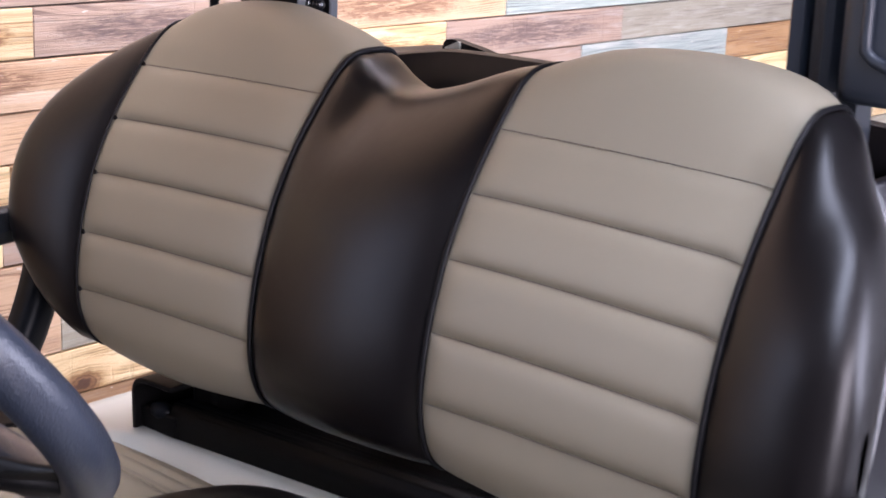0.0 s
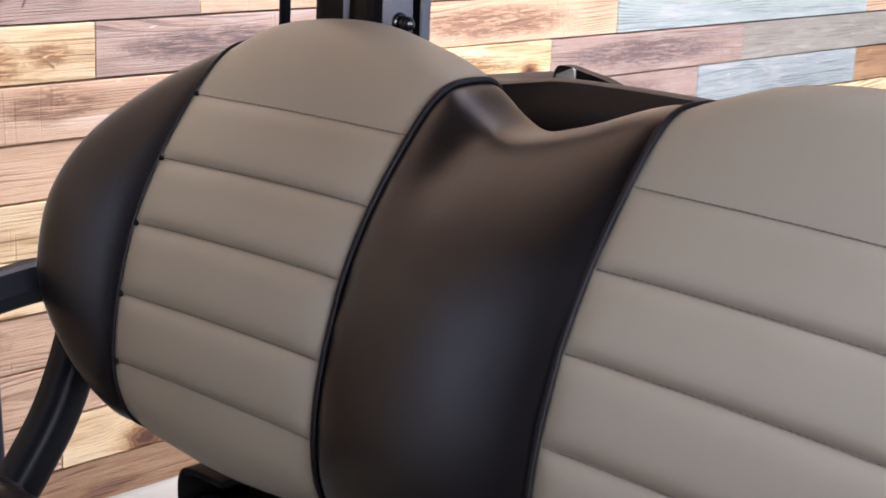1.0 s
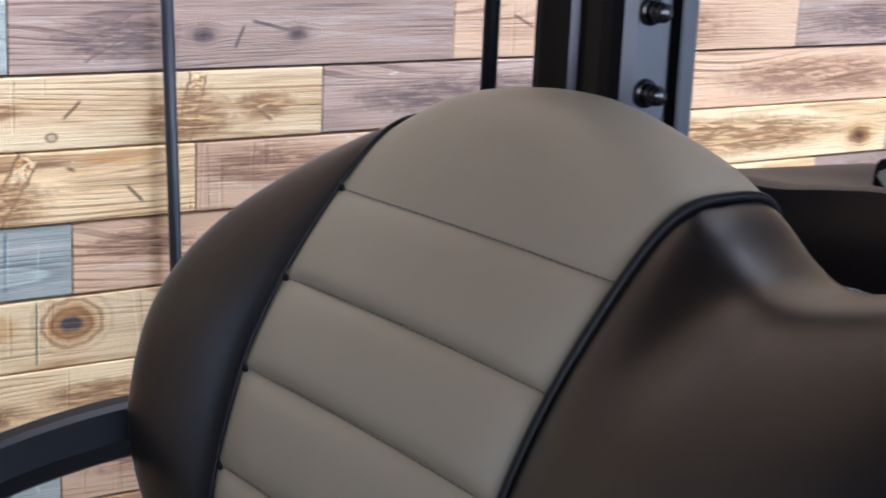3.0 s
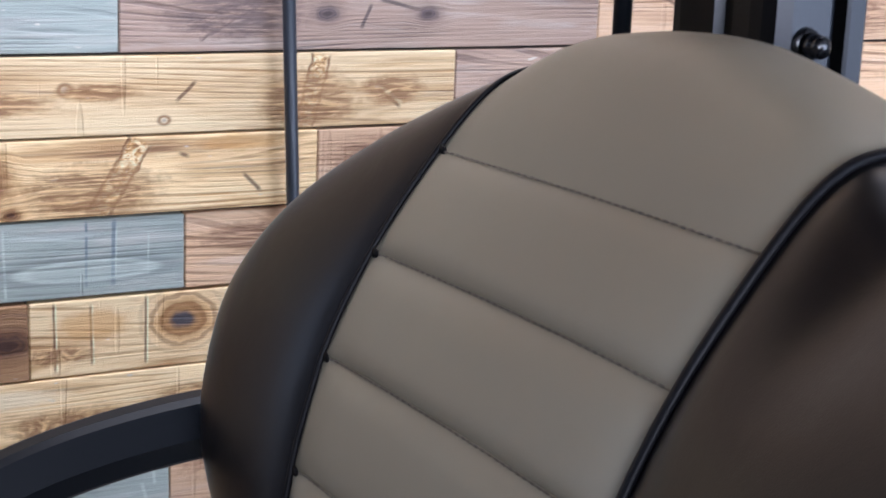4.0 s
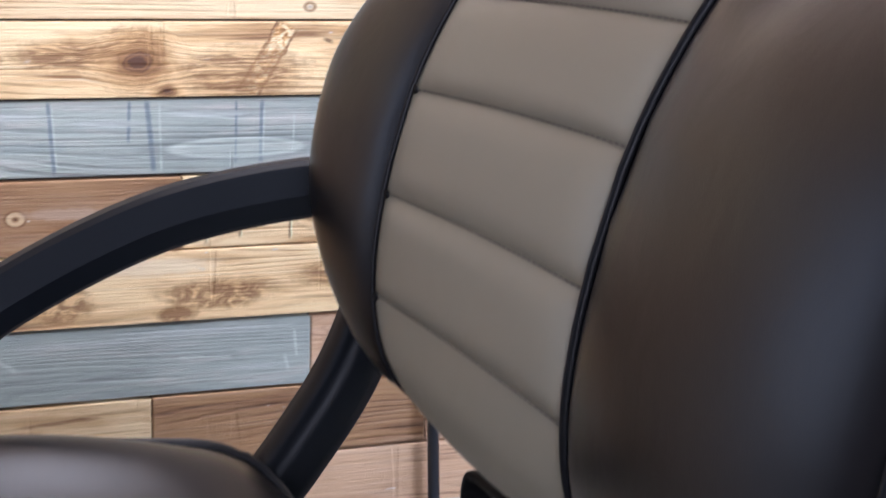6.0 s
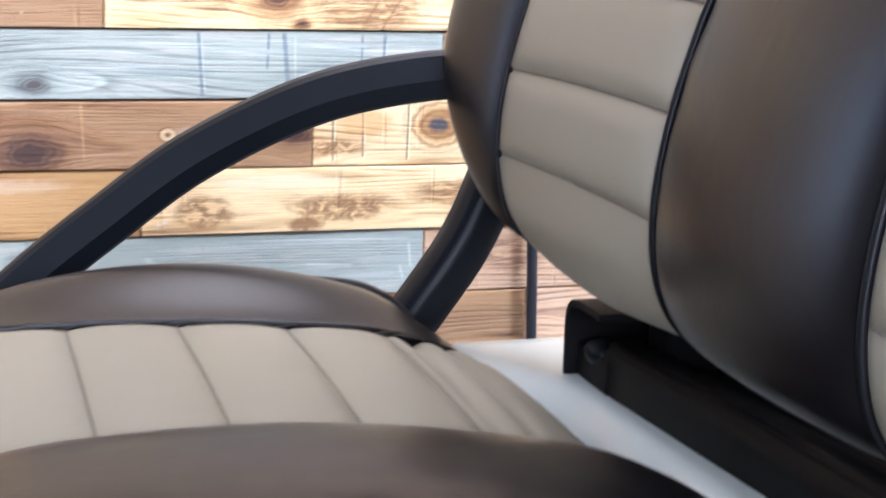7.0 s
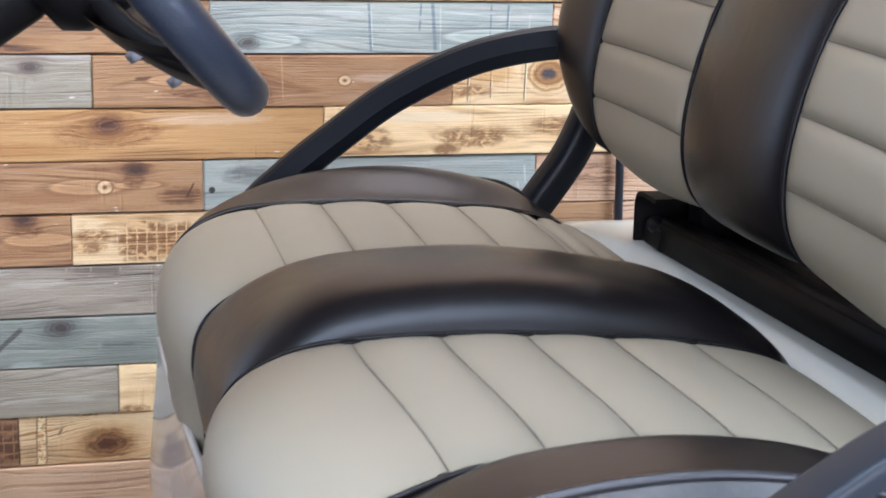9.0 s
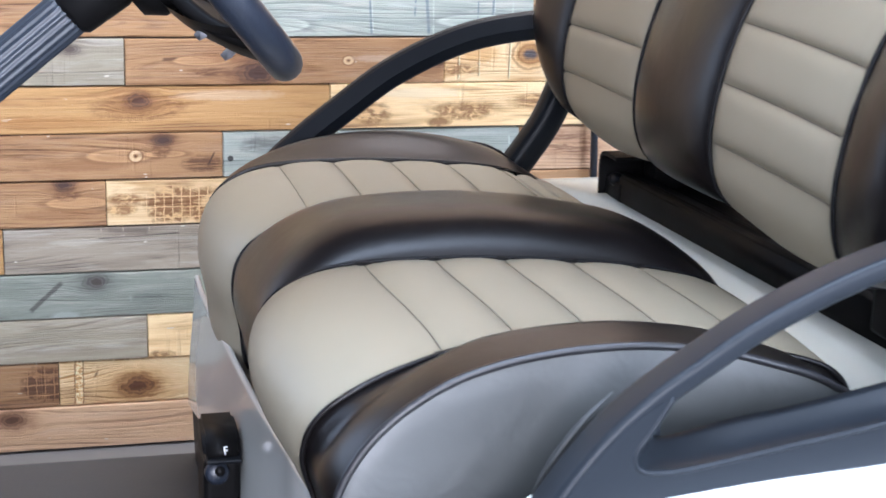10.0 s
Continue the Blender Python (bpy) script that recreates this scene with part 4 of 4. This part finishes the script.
for a, r, h in ((-0.55, 0.083, 0.034), (0.45, 0.133, 0.029)):
    c = HUB + r * (math.cos(a) * DOWN + math.sin(a) * ACROSS) - AX * h
    under(part("clip", sweep([c + AX * 0.010, c - AX * 0.004, c - AX * 0.009 - ACROSS * 0.004], box_ring(0.008, 0.013, 0.0015), ACROSS[:]), CLIP, label="pale grey clip"), dish)
col = thing("steering_column", (HUB - AX * 0.62)[:], "ribbed black steering column boot", "steering column")
LIFT = AX.cross(ACROSS).normalized() * (0.014 if AX.cross(ACROSS).z > 0 else -0.014)
pts = [HUB + LIFT - AX * d for d in steps(0.119, 0.62, 60)]
ribs = [0.0215 + 0.0013 * math.cos(math.pi * i / 2) for i in range(72)]
under(part("boot", sweep(pts, [(r * math.cos(2 * math.pi * i / 72), r * math.sin(2 * math.pi * i / 72)) for i, r in enumerate(ribs)], ACROSS[:]), FRAME), col)
under(part("collar", sweep([HUB + LIFT - AX * d for d in (0.123, 0.118, 0.075, 0.065)], lambda s: round_ring((0.022, 0.0265, 0.030, 0.028)[round(s * 3)], 28), ACROSS[:]), BLACK), col)
foot = HUB - AX * 0.62
under(part("dash_cowl", block(-1.36, foot.x + 0.06, MID - 0.58, MID + 0.47, 0.34, foot.z + 0.02, 0.03, 3), BLACK), col)

# ---- roof posts behind the backrest ----
for sgn, lab in ((1, "black roof post with bolt heads behind the backrest"), (-1, "black roof post with a moulded side cover")):
    post = thing("roof_post", (0.27, MID + sgn * 0.37, 0.74), lab, "roof post", group="roof posts")
    far_sect = [(0.300, 0.432), (0.234, 0.432), (0.229, 0.428), (0.228, 0.420), (0.228, 0.386), (0.234, 0.383), (0.234, 0.371), (0.228, 0.368), (0.226, 0.350), (0.227, 0.340), (0.231, 0.332), (0.239, 0.327), (0.2665, 0.3265), (0.2685, 0.328), (0.2695, 0.338), (0.2785, 0.338), (0.2795, 0.328), (0.2815, 0.3265), (0.292, 0.3265), (0.296, 0.330), (0.300, 0.336)]
    near_sect = [(0.275, 0.372), (0.252, 0.372), (0.250, 0.352), (0.243, 0.346), (0.240, 0.338), (0.246, 0.330), (0.250, 0.322), (0.262, 0.320), (0.262, 0.316), (0.246, 0.314), (0.242, 0.303), (0.256, 0.301), (0.272, 0.306), (0.285, 0.372)]
    sect = far_sect if sgn > 0 else near_sect
    bm = bmesh.new()
    lo = [bm.verts.new((x, MID + sgn * w, 0.74)) for x, w in sect]
    hi = [bm.verts.new((x, MID + sgn * w, 2.02)) for x, w in sect]
    for i in range(len(sect)):
        j = (i + 1) % len(sect)
        bm.faces.new((lo[i], lo[j], hi[j], hi[i]))
    bm.faces.new(lo)
    bm.faces.new(hi)
    channel_post = under(part("channel_post", bm, FRAME, smooth=False), post)
    if sgn > 0:
        channel_post.data.materials.append(BLACK)  # seat-facing faces of the same post: their shade is put in as black
        for p in channel_post.data.polygons:
            p.material_index = int(p.normal.x < -0.75)
        for z in (1.227, 1.283, 1.339, 1.395):
            bm = bmesh.new()
            seat = Matrix.Translation((0.2495, MID + 0.3255, z)) @ pose(0, 0, 0, 90, 0, 0)
            bmesh.ops.create_cone(bm, cap_ends=True, segments=20, radius1=0.0105, radius2=0.0095, depth=0.003, matrix=seat)
            bmesh.ops.create_cone(bm, cap_ends=True, segments=16, radius1=0.0075, radius2=0.007, depth=0.012, matrix=seat @ Matrix.Translation((0, 0, 0.006)))
            bmesh.ops.create_uvsphere(bm, u_segments=14, v_segments=8, radius=0.007, matrix=seat @ Matrix.Translation((0, 0, 0.012)) @ Matrix.Diagonal((1, 1, 0.7, 1)))
            under(part("bolt", bm, BOLT, label="black domed bolt head"), channel_post)
        under(part("stay_rod", sweep([(0.205, MID + 0.449, 0.74), (0.205, MID + 0.449, 2.0)], round_ring(0.006, 12), (0, 1, 0)), SATIN), post)
    else:
        # moulded side cover with a rounded recess
        cover = under(part("side_cover", block(0.213, 0.33, MID - 0.60, MID - 0.366, 1.21, 1.80, 0.016, 4), FRAME), post)
        pts = [(0.211, MID + y, z) for y, z in ((-0.394, 1.70), (-0.394, 1.45), (-0.394, 1.275), (-0.399, 1.256), (-0.415, 1.248), (-0.44, 1.247), (-0.56, 1.247), (-0.58, 1.26), (-0.585, 1.45), (-0.585, 1.72), (-0.40, 1.73))]
        under(part("cover_bead", sweep(smooth_path(pts + pts[:1], 90), round_ring(0.006, 8), (1, 0, 0)), FRAME), cover)

roof = thing("cart_roof", (0.0, MID, 2.02), "black moulded golf cart roof on its posts", "roof")
under(part("canopy", block(-0.95, 0.60, MID - 0.60, MID + 0.58, 2.02, 2.07, 0.02, 3), BLACK), roof)

# ---- open bin behind the backrest ----
tub = thing("storage_bin", (0.40, MID, 0.745), "black moulded open bin behind the backrest", "bin")
RIM = ((-0.42, 1.180), (-0.25, 1.189), (-0.01, 1.193), (0.143, 1.191), (0.20, 1.184), (0.25, 1.175), (0.30, 1.171), (0.38, 1.160))
BRIM = ((-0.42, 1.128), (0.10, 1.134), (0.20, 1.136), (0.25, 1.138), (0.30, 1.150), (0.33, 1.161), (0.36, 1.152), (0.38, 1.146))
rim_z, brim_z = easy(RIM), easy(BRIM)


def bin_wall(w, v):
    """The bin's rear wall, rolled over at the rim into a wide sloping ledge."""
    r, k = rim_z(w), v - 1
    if v <= 1:
        return (0.305 - 0.012 * (1 - v), MID + w, 0.76 + (r - 0.004 - 0.76) * v)
    return (0.305 + 0.195 * k, MID + w, r - 0.004 * max(0, 1 - k / 0.05) + (brim_z(w) - r) * k ** 1.3)


bm = sheet(bin_wall, steps(-0.42, 0.38, 60), steps(0, 1, 8) + [1.01, 1.025, 1.05, 1.1, 1.2, 1.35, 1.5, 1.65, 1.8, 1.9, 2.0])
under(part("rear_wall", bm, BIN), tub)
for w in (-0.42, 0.38):
    under(part("end_wall", block(0.19, 0.50, MID + w - 0.006, MID + w + 0.006, 0.76, 1.15, 0.004), BIN), tub)
under(part("bin_floor", block(0.17, 0.50, MID - 0.42, MID + 0.38, 0.747, 0.77, 0.004), BIN), tub)

def slab(outline, x0, x1):
    """A flat outline of (across, height) pairs given thickness from x0 to x1."""
    bm = bmesh.new()
    a, b = [[bm.verts.new((x, MID + w, z)) for w, z in outline] for x in (x0, x1)]
    bm.faces.new(a)
    bm.faces.new(b[::-1])
    for i in range(len(outline)):
        j = (i + 1) % len(outline)
        bm.faces.new((a[i], b[i], b[j], a[j]))
    return bm


LUG = [tuple(p) for p in smooth_path(((0.292, 1.150), (0.290, 1.170), (0.284, 1.1765), (0.270, 1.1770), (0.254, 1.1740), (0.225, 1.1695), (0.197, 1.1615), (0.180, 1.1550), (0.160, 1.142)), 36)] + [(0.160, 1.10), (0.290, 1.10)]
lug = under(part("rim_lug", slab(LUG, 0.4475, 0.462), BIN, smooth=False), tub)
# pale face: the light that the notch reflects is put into its colour
under(part("notch", slab([(0.2858, 1.1635), (0.2838, 1.1675), (0.2640, 1.1762), (0.2605, 1.1745), (0.2595, 1.150), (0.270, 1.150)], 0.4445, 0.4475), DECK, label="notch with its bright reflection in the colour", smooth=False), lug)

# ---- white tube standing in the bin ----
tube = thing("white_tube", (0.242, -1.188, 0.77), "white plastic tube standing in the black bin", "tube")
under(part("tube_body", sweep([(0.242, -1.188, z) for z in (0.77, 0.775, 1.129, 1.134, 1.135)], lambda s: round_ring((0.026, 0.028, 0.028, 0.026, 0.015)[round(s * 4)], 24), (0, 1, 0)), WHITE), tube)

# ---- rod standing before the planks ----
rod = thing("upright_rod", (0.365, -0.045, 0.0), "thin dark blue-black metal rod standing close to the plank wall", "rod")
under(part("shaft", sweep([(0.367, -0.030, 0.0), (0.300, -0.030, 1.75)], round_ring(0.0078, 14), (0, 1, 0)), FRAME), rod)

# ---- the planks ----
PITCH, LEVEL = 0.092, 0.924
WEST_END = -1.6  # the cladding stops here
ROWS = {
    6: "-1.6 Y -0.7 B 0.2 P 0.9 L 1.7 Y 2.5 G 3.2 P",
    5: "-1.6 L -1.0 Y -0.2 U 0.5 Y 1.2 B 1.95 P 2.8 L",
    4: "-1.6 O -0.6 L 0.15 P 0.85 B 1.5 Y 2.2 G 3.0 B",
    3: "-1.6 B -0.95 Y -0.45 U 0.133 L 0.760 P 1.430 L 2.05 Y 2.7 B",
    2: "-1.6 P -0.8 L -0.30 Y 0.555 L 1.150 P 1.885 U 2.95 P",
    1: "-1.6 G -0.95 B -0.249 Y 0.373 P 0.95 Y 1.667 L 2.377 G 3.293 B",
    0: "-1.6 Y -1.0 B -0.403 U 0.209 P 0.90 Y 1.50 L 2.205 U 2.92 B",
    -1: "-1.6 B -1.05 G -0.600 B 0.027 Y 0.50 B 1.2 P 2.0 L 2.8 Y",
    -2: "-1.6 L -0.98 O -0.204 Y 0.48 L 1.1 Y 1.9 P 2.6 B",
    -3: "-1.6 Y -1.0 B -0.415 U 0.190 P 0.72 Y 1.6 L 2.5 Y",
    -4: "-1.6 P -0.95 B -0.641 Y -0.012 B 0.347 P 0.60 G 1.3 B 2.2 Y",
    -5: "-1.6 L -1.2 O -0.837 H 0.10 P 0.48 Y 1.2 L 2.1 Y",
    -6: "-1.6 P -1.05 V 0.05 B 0.9 Y 1.7 P 2.6 G",
    -7: "-1.6 Y -1.1 G -0.567 Y 0.1 L 0.9 B 1.9 Y",
    -8: "-1.6 O -1.05 B -0.742 Y 0.2 P 1.0 G 1.9 L",
    -9: "-1.6 B -1.1 P 0.0 Y 0.9 B 1.8 P",
}
KNOTS = {}
KNOTS[-2, -0.98] = ((-0.575, 0.712, 0.036),)
KNOTS[-8, -0.742] = ((-0.588, 0.131, 0.055),)
KNOTS[-1, -0.6] = ((-0.345, 0.763, 0.05), (0.004, 0.785, 0.034))
KNOTS[1, -0.249] = ((-0.023, 0.967, 0.036), (0.010, 0.933, 0.014))
KNOTS[-3, -1.0] = ((-0.530, 0.633, 0.028),)
KNOTS[-4, -0.95] = ((-0.72, 0.549, 0.026),)
KNOTS[-6, -1.05] = ((-0.665, 0.353, 0.034),)
KNOTS[3, 0.133] = ((0.383, 1.151, 0.02), (0.516, 1.15, 0.02))
KNOTS[0, -0.403] = ((-0.338, 0.852, 0.026),)
KNOTS[-5, 0.48] = ((0.647, 0.388, 0.05),)
KNOTS[-9, -1.1] = ((-0.835, 0.073, 0.045),)
KNOTS[-1, -1.05] = ((-0.701, 0.811, 0.026),)
KNOTS[0, 1.5] = ((1.9, 0.885, 0.026),)
KNOTS[1, 0.95] = ((1.6, 0.955, 0.028),)
KNOTS[0, 0.209] = ((0.62, 0.89, 0.035),)
# gouged bands, scores, burns and smears, board by board
MARKS = {}
MARKS[3, 0.133] = (("dark", 0.44, 1.164, 0.425, 1.131, 0.003), ("dark", 0.448, 1.168, 0.52, 1.151, 0.003), ("band", 0.294, 1.17, 0.22, 1.129, 0.012), ("tiger", 0.27, 1.15, 0.1, 0.03))
MARKS[3, 0.76] = (("dark", 0.86, 1.17, 0.9, 1.15, 0.003), ("tiger", 1.1, 1.15, 0.2, 0.035))
MARKS[2, -0.3] = (("pin", 0.072, 1.069, 0.009, 0.008), ("pin", 0.184, 1.032, 0.008, 0.006), ("tiger", 0.11, 1.066, 0.05, 0.012), ("tiger", -0.02, 1.055, 0.09, 0.016), ("band", 0.377, 1.106, 0.354, 1.016, 0.013), ("tiger", 0.36, 1.05, 0.07, 0.04), ("dark", 0.223, 1.077, 0.197, 1.052, 0.003), ("pale", 0.451, 1.066, 0.484, 1.041, 0.003), ("dark", 0.449, 1.062, 0.482, 1.037, 0.003), ("tiger", 0.47, 1.06, 0.05, 0.02))
MARKS[1, -0.249] = (("band", 0.159, 1.013, 0.106, 0.926, 0.015), ("tiger", 0.1, 0.955, 0.09, 0.035), ("shade", 0.275, 1.003, 0.058, 0.012), ("tiger", -0.11, 0.975, 0.06, 0.022), ("tiger", -0.03, 0.97, 0.055, 0.042), ("char", -0.02, 0.975, 0.03, 0.03), ("dark", 0.278, 0.968, 0.303, 0.943, 0.003), ("dark", 0.2, 0.995, 0.215, 0.988, 0.003), ("tiger", -0.205, 0.97, 0.03, 0.012))
MARKS[1, 0.373] = (("tiger", 0.48, 0.98, 0.1, 0.03), ("smear", 0.55, 0.95, 0.08, 0.012))
MARKS[0, -0.403] = (("blue", -0.128, 0.924, -0.122, 0.835, 0.003), ("pale", -0.124, 0.92, -0.119, 0.84, 0.0015), ("blue", -0.034, 0.924, -0.036, 0.87, 0.0025), ("blue", -0.014, 0.924, -0.006, 0.835, 0.004), ("pale", 0.001, 0.92, 0.003, 0.835, 0.002), ("blue", 0.094, 0.922, 0.093, 0.842, 0.002), ("blue", 0.126, 0.922, 0.124, 0.842, 0.0035), ("pale", 0.1285, 0.915, 0.127, 0.848, 0.0015), ("pale", 0.166, 0.905, 0.165, 0.85, 0.0015), ("lens", 0.095, 0.863, 0.080, 0.012), ("smear", -0.06, 0.895, 0.05, 0.006), ("smear", -0.17, 0.905, 0.05, 0.006), ("smear", -0.25, 0.872, 0.07, 0.008), ("smear", 0.06, 0.905, 0.06, 0.005), ("lens", -0.30, 0.856, 0.05, 0.012), ("shade", -0.17, 0.868, 0.08, 0.008))
MARKS[-1, 0.027] = (("eye", 0.205, 0.796, 0.050, 0.036), ("dark", 0.055, 0.83, 0.056, 0.745, 0.0018), ("pale", 0.0575, 0.83, 0.0585, 0.745, 0.0014), ("pale", 0.0995, 0.825, 0.1005, 0.75, 0.0014), ("pale", 0.1645, 0.83, 0.1635, 0.745, 0.0014), ("dark", 0.097, 0.825, 0.098, 0.75, 0.0018), ("dark", 0.162, 0.83, 0.161, 0.745, 0.0018), ("char", 0.06, 0.765, 0.05, 0.012), ("shade", 0.1, 0.8, 0.05, 0.02))
MARKS[-1, -0.6] = (("ring", -0.168, 0.786, 0.010, 0.008), ("dark", -0.531, 0.790, -0.498, 0.792, 0.004), ("lens", -0.455, 0.788, 0.050, 0.008), ("pale", -0.28, 0.83, -0.276, 0.75, 0.002), ("tiger", -0.42, 0.765, 0.07, 0.010), ("shade", -0.38, 0.80, 0.10, 0.02), ("smear", -0.11, 0.79, 0.06, 0.008))
MARKS[-2, -0.204] = (("char", 0.07, 0.683, 0.075, 0.022), ("char", -0.12, 0.68, 0.045, 0.025), ("tiger", 0.24, 0.7, 0.08, 0.02), ("char", 0.02, 0.66, 0.03, 0.012), ("smear", -0.02, 0.72, 0.1, 0.012))
MARKS[-2, -0.98] = (("tiger", -0.575, 0.7, 0.1, 0.03), ("shade", -0.75, 0.67, 0.15, 0.015), ("smear", -0.4, 0.72, 0.12, 0.012))
MARKS[-3, -1.0] = (("lens", -0.612, 0.604, 0.060, 0.0125), ("ring", -0.583, 0.603, 0.0115, 0.0105), ("lens", -0.528, 0.606, 0.038, 0.006), ("char", -0.533, 0.618, 0.022, 0.020), ("tiger", -0.455, 0.585, 0.045, 0.018), ("dark", -0.43, 0.61, -0.445, 0.58, 0.0025), ("shade", -0.68, 0.585, 0.10, 0.012))
MARKS[-3, -0.415] = (("dot", -0.400, 0.594, 0.0065, 0.0065), ("tiger", -0.33, 0.62, 0.06, 0.02), ("pale", -0.2, 0.62, -0.17, 0.6, 0.004), ("smear", 0.05, 0.636, 0.12, 0.006), ("smear", -0.09, 0.629, 0.10, 0.004), ("pale", 0.168, 0.632, 0.172, 0.592, 0.0025), ("pale", 0.155, 0.60, 0.162, 0.575, 0.003), ("pale", 0.02, 0.604, 0.09, 0.600, 0.002), ("smear", 0.11, 0.585, 0.05, 0.004))
MARKS[-4, -0.641] = (("grid", -0.515, 0.505, 0.060, 0.044), ("char", -0.605, 0.517, 0.040, 0.014), ("char", -0.612, 0.496, 0.034, 0.012), ("grid", -0.45, 0.5, 0.05, 0.04))
MARKS[-4, -0.95] = (("lens", -0.695, 0.513, 0.052, 0.010), ("char", -0.715, 0.53, 0.03, 0.014), ("shade", -0.74, 0.49, 0.09, 0.012))
MARKS[-5, -0.837] = (("dark", -0.64, 0.46, -0.56, 0.452, 0.008), ("dark", -0.66, 0.44, -0.5, 0.447, 0.002), ("shade", -0.6, 0.455, 0.06, 0.02), ("smear", -0.7, 0.435, 0.06, 0.007), ("pale", -0.652, 0.463, -0.652, 0.452, 0.002), ("pale", -0.61, 0.463, -0.61, 0.452, 0.002), ("pale", -0.56, 0.463, -0.56, 0.452, 0.002), ("shade", -0.62, 0.388, 0.06, 0.01))
MARKS[-5, -1.2] = (("dark", -0.79, 0.452, -0.835, 0.399, 0.005),)
MARKS[-6, -1.05] = (("dark", -0.728, 0.356, -0.793, 0.296, 0.006), ("smear", -0.725, 0.286, 0.03, 0.01), ("pale", -0.6, 0.325, -0.597, 0.307, 0.003), ("pale", -0.53, 0.318, -0.53, 0.306, 0.003), ("dark", -0.595, 0.318, -0.535, 0.318, 0.003), ("shade", -0.56, 0.315, 0.05, 0.016))
MARKS[-7, -1.1] = (("smear", -0.74, 0.215, 0.05, 0.007), ("smear", -0.64, 0.217, 0.04, 0.007), ("shade", -0.7, 0.21, 0.12, 0.01))
MARKS[-7, -0.567] = (("char", -0.54, 0.196, 0.03, 0.01),)
MARKS[-8, -0.742] = (("band", -0.702, 0.19, -0.704, 0.095, 0.01), ("dark", -0.665, 0.168, -0.675, 0.15, 0.003), ("char", -0.588, 0.131, 0.045, 0.03))
MARKS[-8, -1.05] = (("grid", -0.77, 0.14, 0.05, 0.045),)
MARKS[0, 0.209] = (("tiger", 0.3, 0.89, 0.08, 0.02), ("smear", 0.28, 0.862, 0.06, 0.006))
MARKS[-3, 0.19] = (("pale", 0.24, 0.615, 0.3, 0.6, 0.004), ("tiger", 0.3, 0.61, 0.1, 0.03))
MARKS[2, 0.555] = (("shade", 0.64, 1.065, 0.05, 0.012), ("tiger", 0.8, 1.06, 0.2, 0.03))
MARKS[2, 1.15] = (("tiger", 1.5, 1.06, 0.25, 0.035),)
MARKS[1, 0.95] = (("tiger", 1.3, 0.97, 0.3, 0.035),)
MARKS[0, 0.9] = (("tiger", 1.2, 0.88, 0.25, 0.035), ("dark", 1.05, 0.91, 1.1, 0.87, 0.005))
MARKS[1, 1.667] = (("tiger", 2.0, 0.97, 0.3, 0.035),)
MARKS[0, 1.5] = (("tiger", 1.8, 0.88, 0.3, 0.035),)
MARKS[3, 1.43] = (("tiger", 1.7, 1.15, 0.25, 0.035),)
plank_rng = random.Random(5)


def board(x0, x1, z0, z1, kind, knots=(), marks=()):
    """One plank with worn edges, its face a little proud or shy of its neighbours."""
    face = -plank_rng.uniform(0.0, 0.0035)
    cx, cz = (x0 + x1) / 2, (z0 + z1) / 2
    bm = block(x0 - cx, x1 - cx, face, 0.0135, z0 - cz, z1 - cz, 0.0014, 1)
    ob = part("plank", bm, wood(kind, knots, marks), wall, smooth=False)
    ob.location = (cx, 0, cz)
    return ob


for level, text in ROWS.items():
    bits = text.split()
    xs = [float(b) for b in bits[0::2]] + [3.9]
    z1 = LEVEL + PITCH * level
    for x0, x1, kind in zip(xs, xs[1:], bits[1::2]):
        if x1 < WEST_END + 0.02:
            continue
        lift = plank_rng.uniform(-0.0006, 0.0006)
        board(max(x0, WEST_END) + 0.0007, x1 - 0.0007, z1 - PITCH + 0.0017 + lift, z1 - 0.0017 + lift, kind, KNOTS.get((level, x0), ()), MARKS.get((level, x0), ()))

# the rest of the cladding, past what is seen closely
for kind in "YOPBLGU":
    bm = bmesh.new()
    for level in range(-9, 26):
        r = random.Random(level * 7 + 3)
        x = WEST_END
        while x < 6.2:
            ln = r.uniform(0.5, 1.2)
            x1, pick = min(x + ln, 6.2), r.choice("YYOPPBBLLGU")
            z1 = LEVEL + PITCH * level
            for a, b in (((x, x1),) if level > 6 else ((max(x, 3.9), x1),)):
                if pick == kind and b - a > 0.01:
                    m = Matrix.Translation(((a + b) / 2, 0.006, z1 - PITCH / 2)) @ Matrix.Diagonal((b - a - 0.0015, 0.015, PITCH - 0.0026, 1))
                    bmesh.ops.create_cube(bm, size=1, matrix=m)
            x = x1
    ob = part("plank_field", bm, wood(kind), wall, smooth=False)
    ob["kind"] = "stuff"
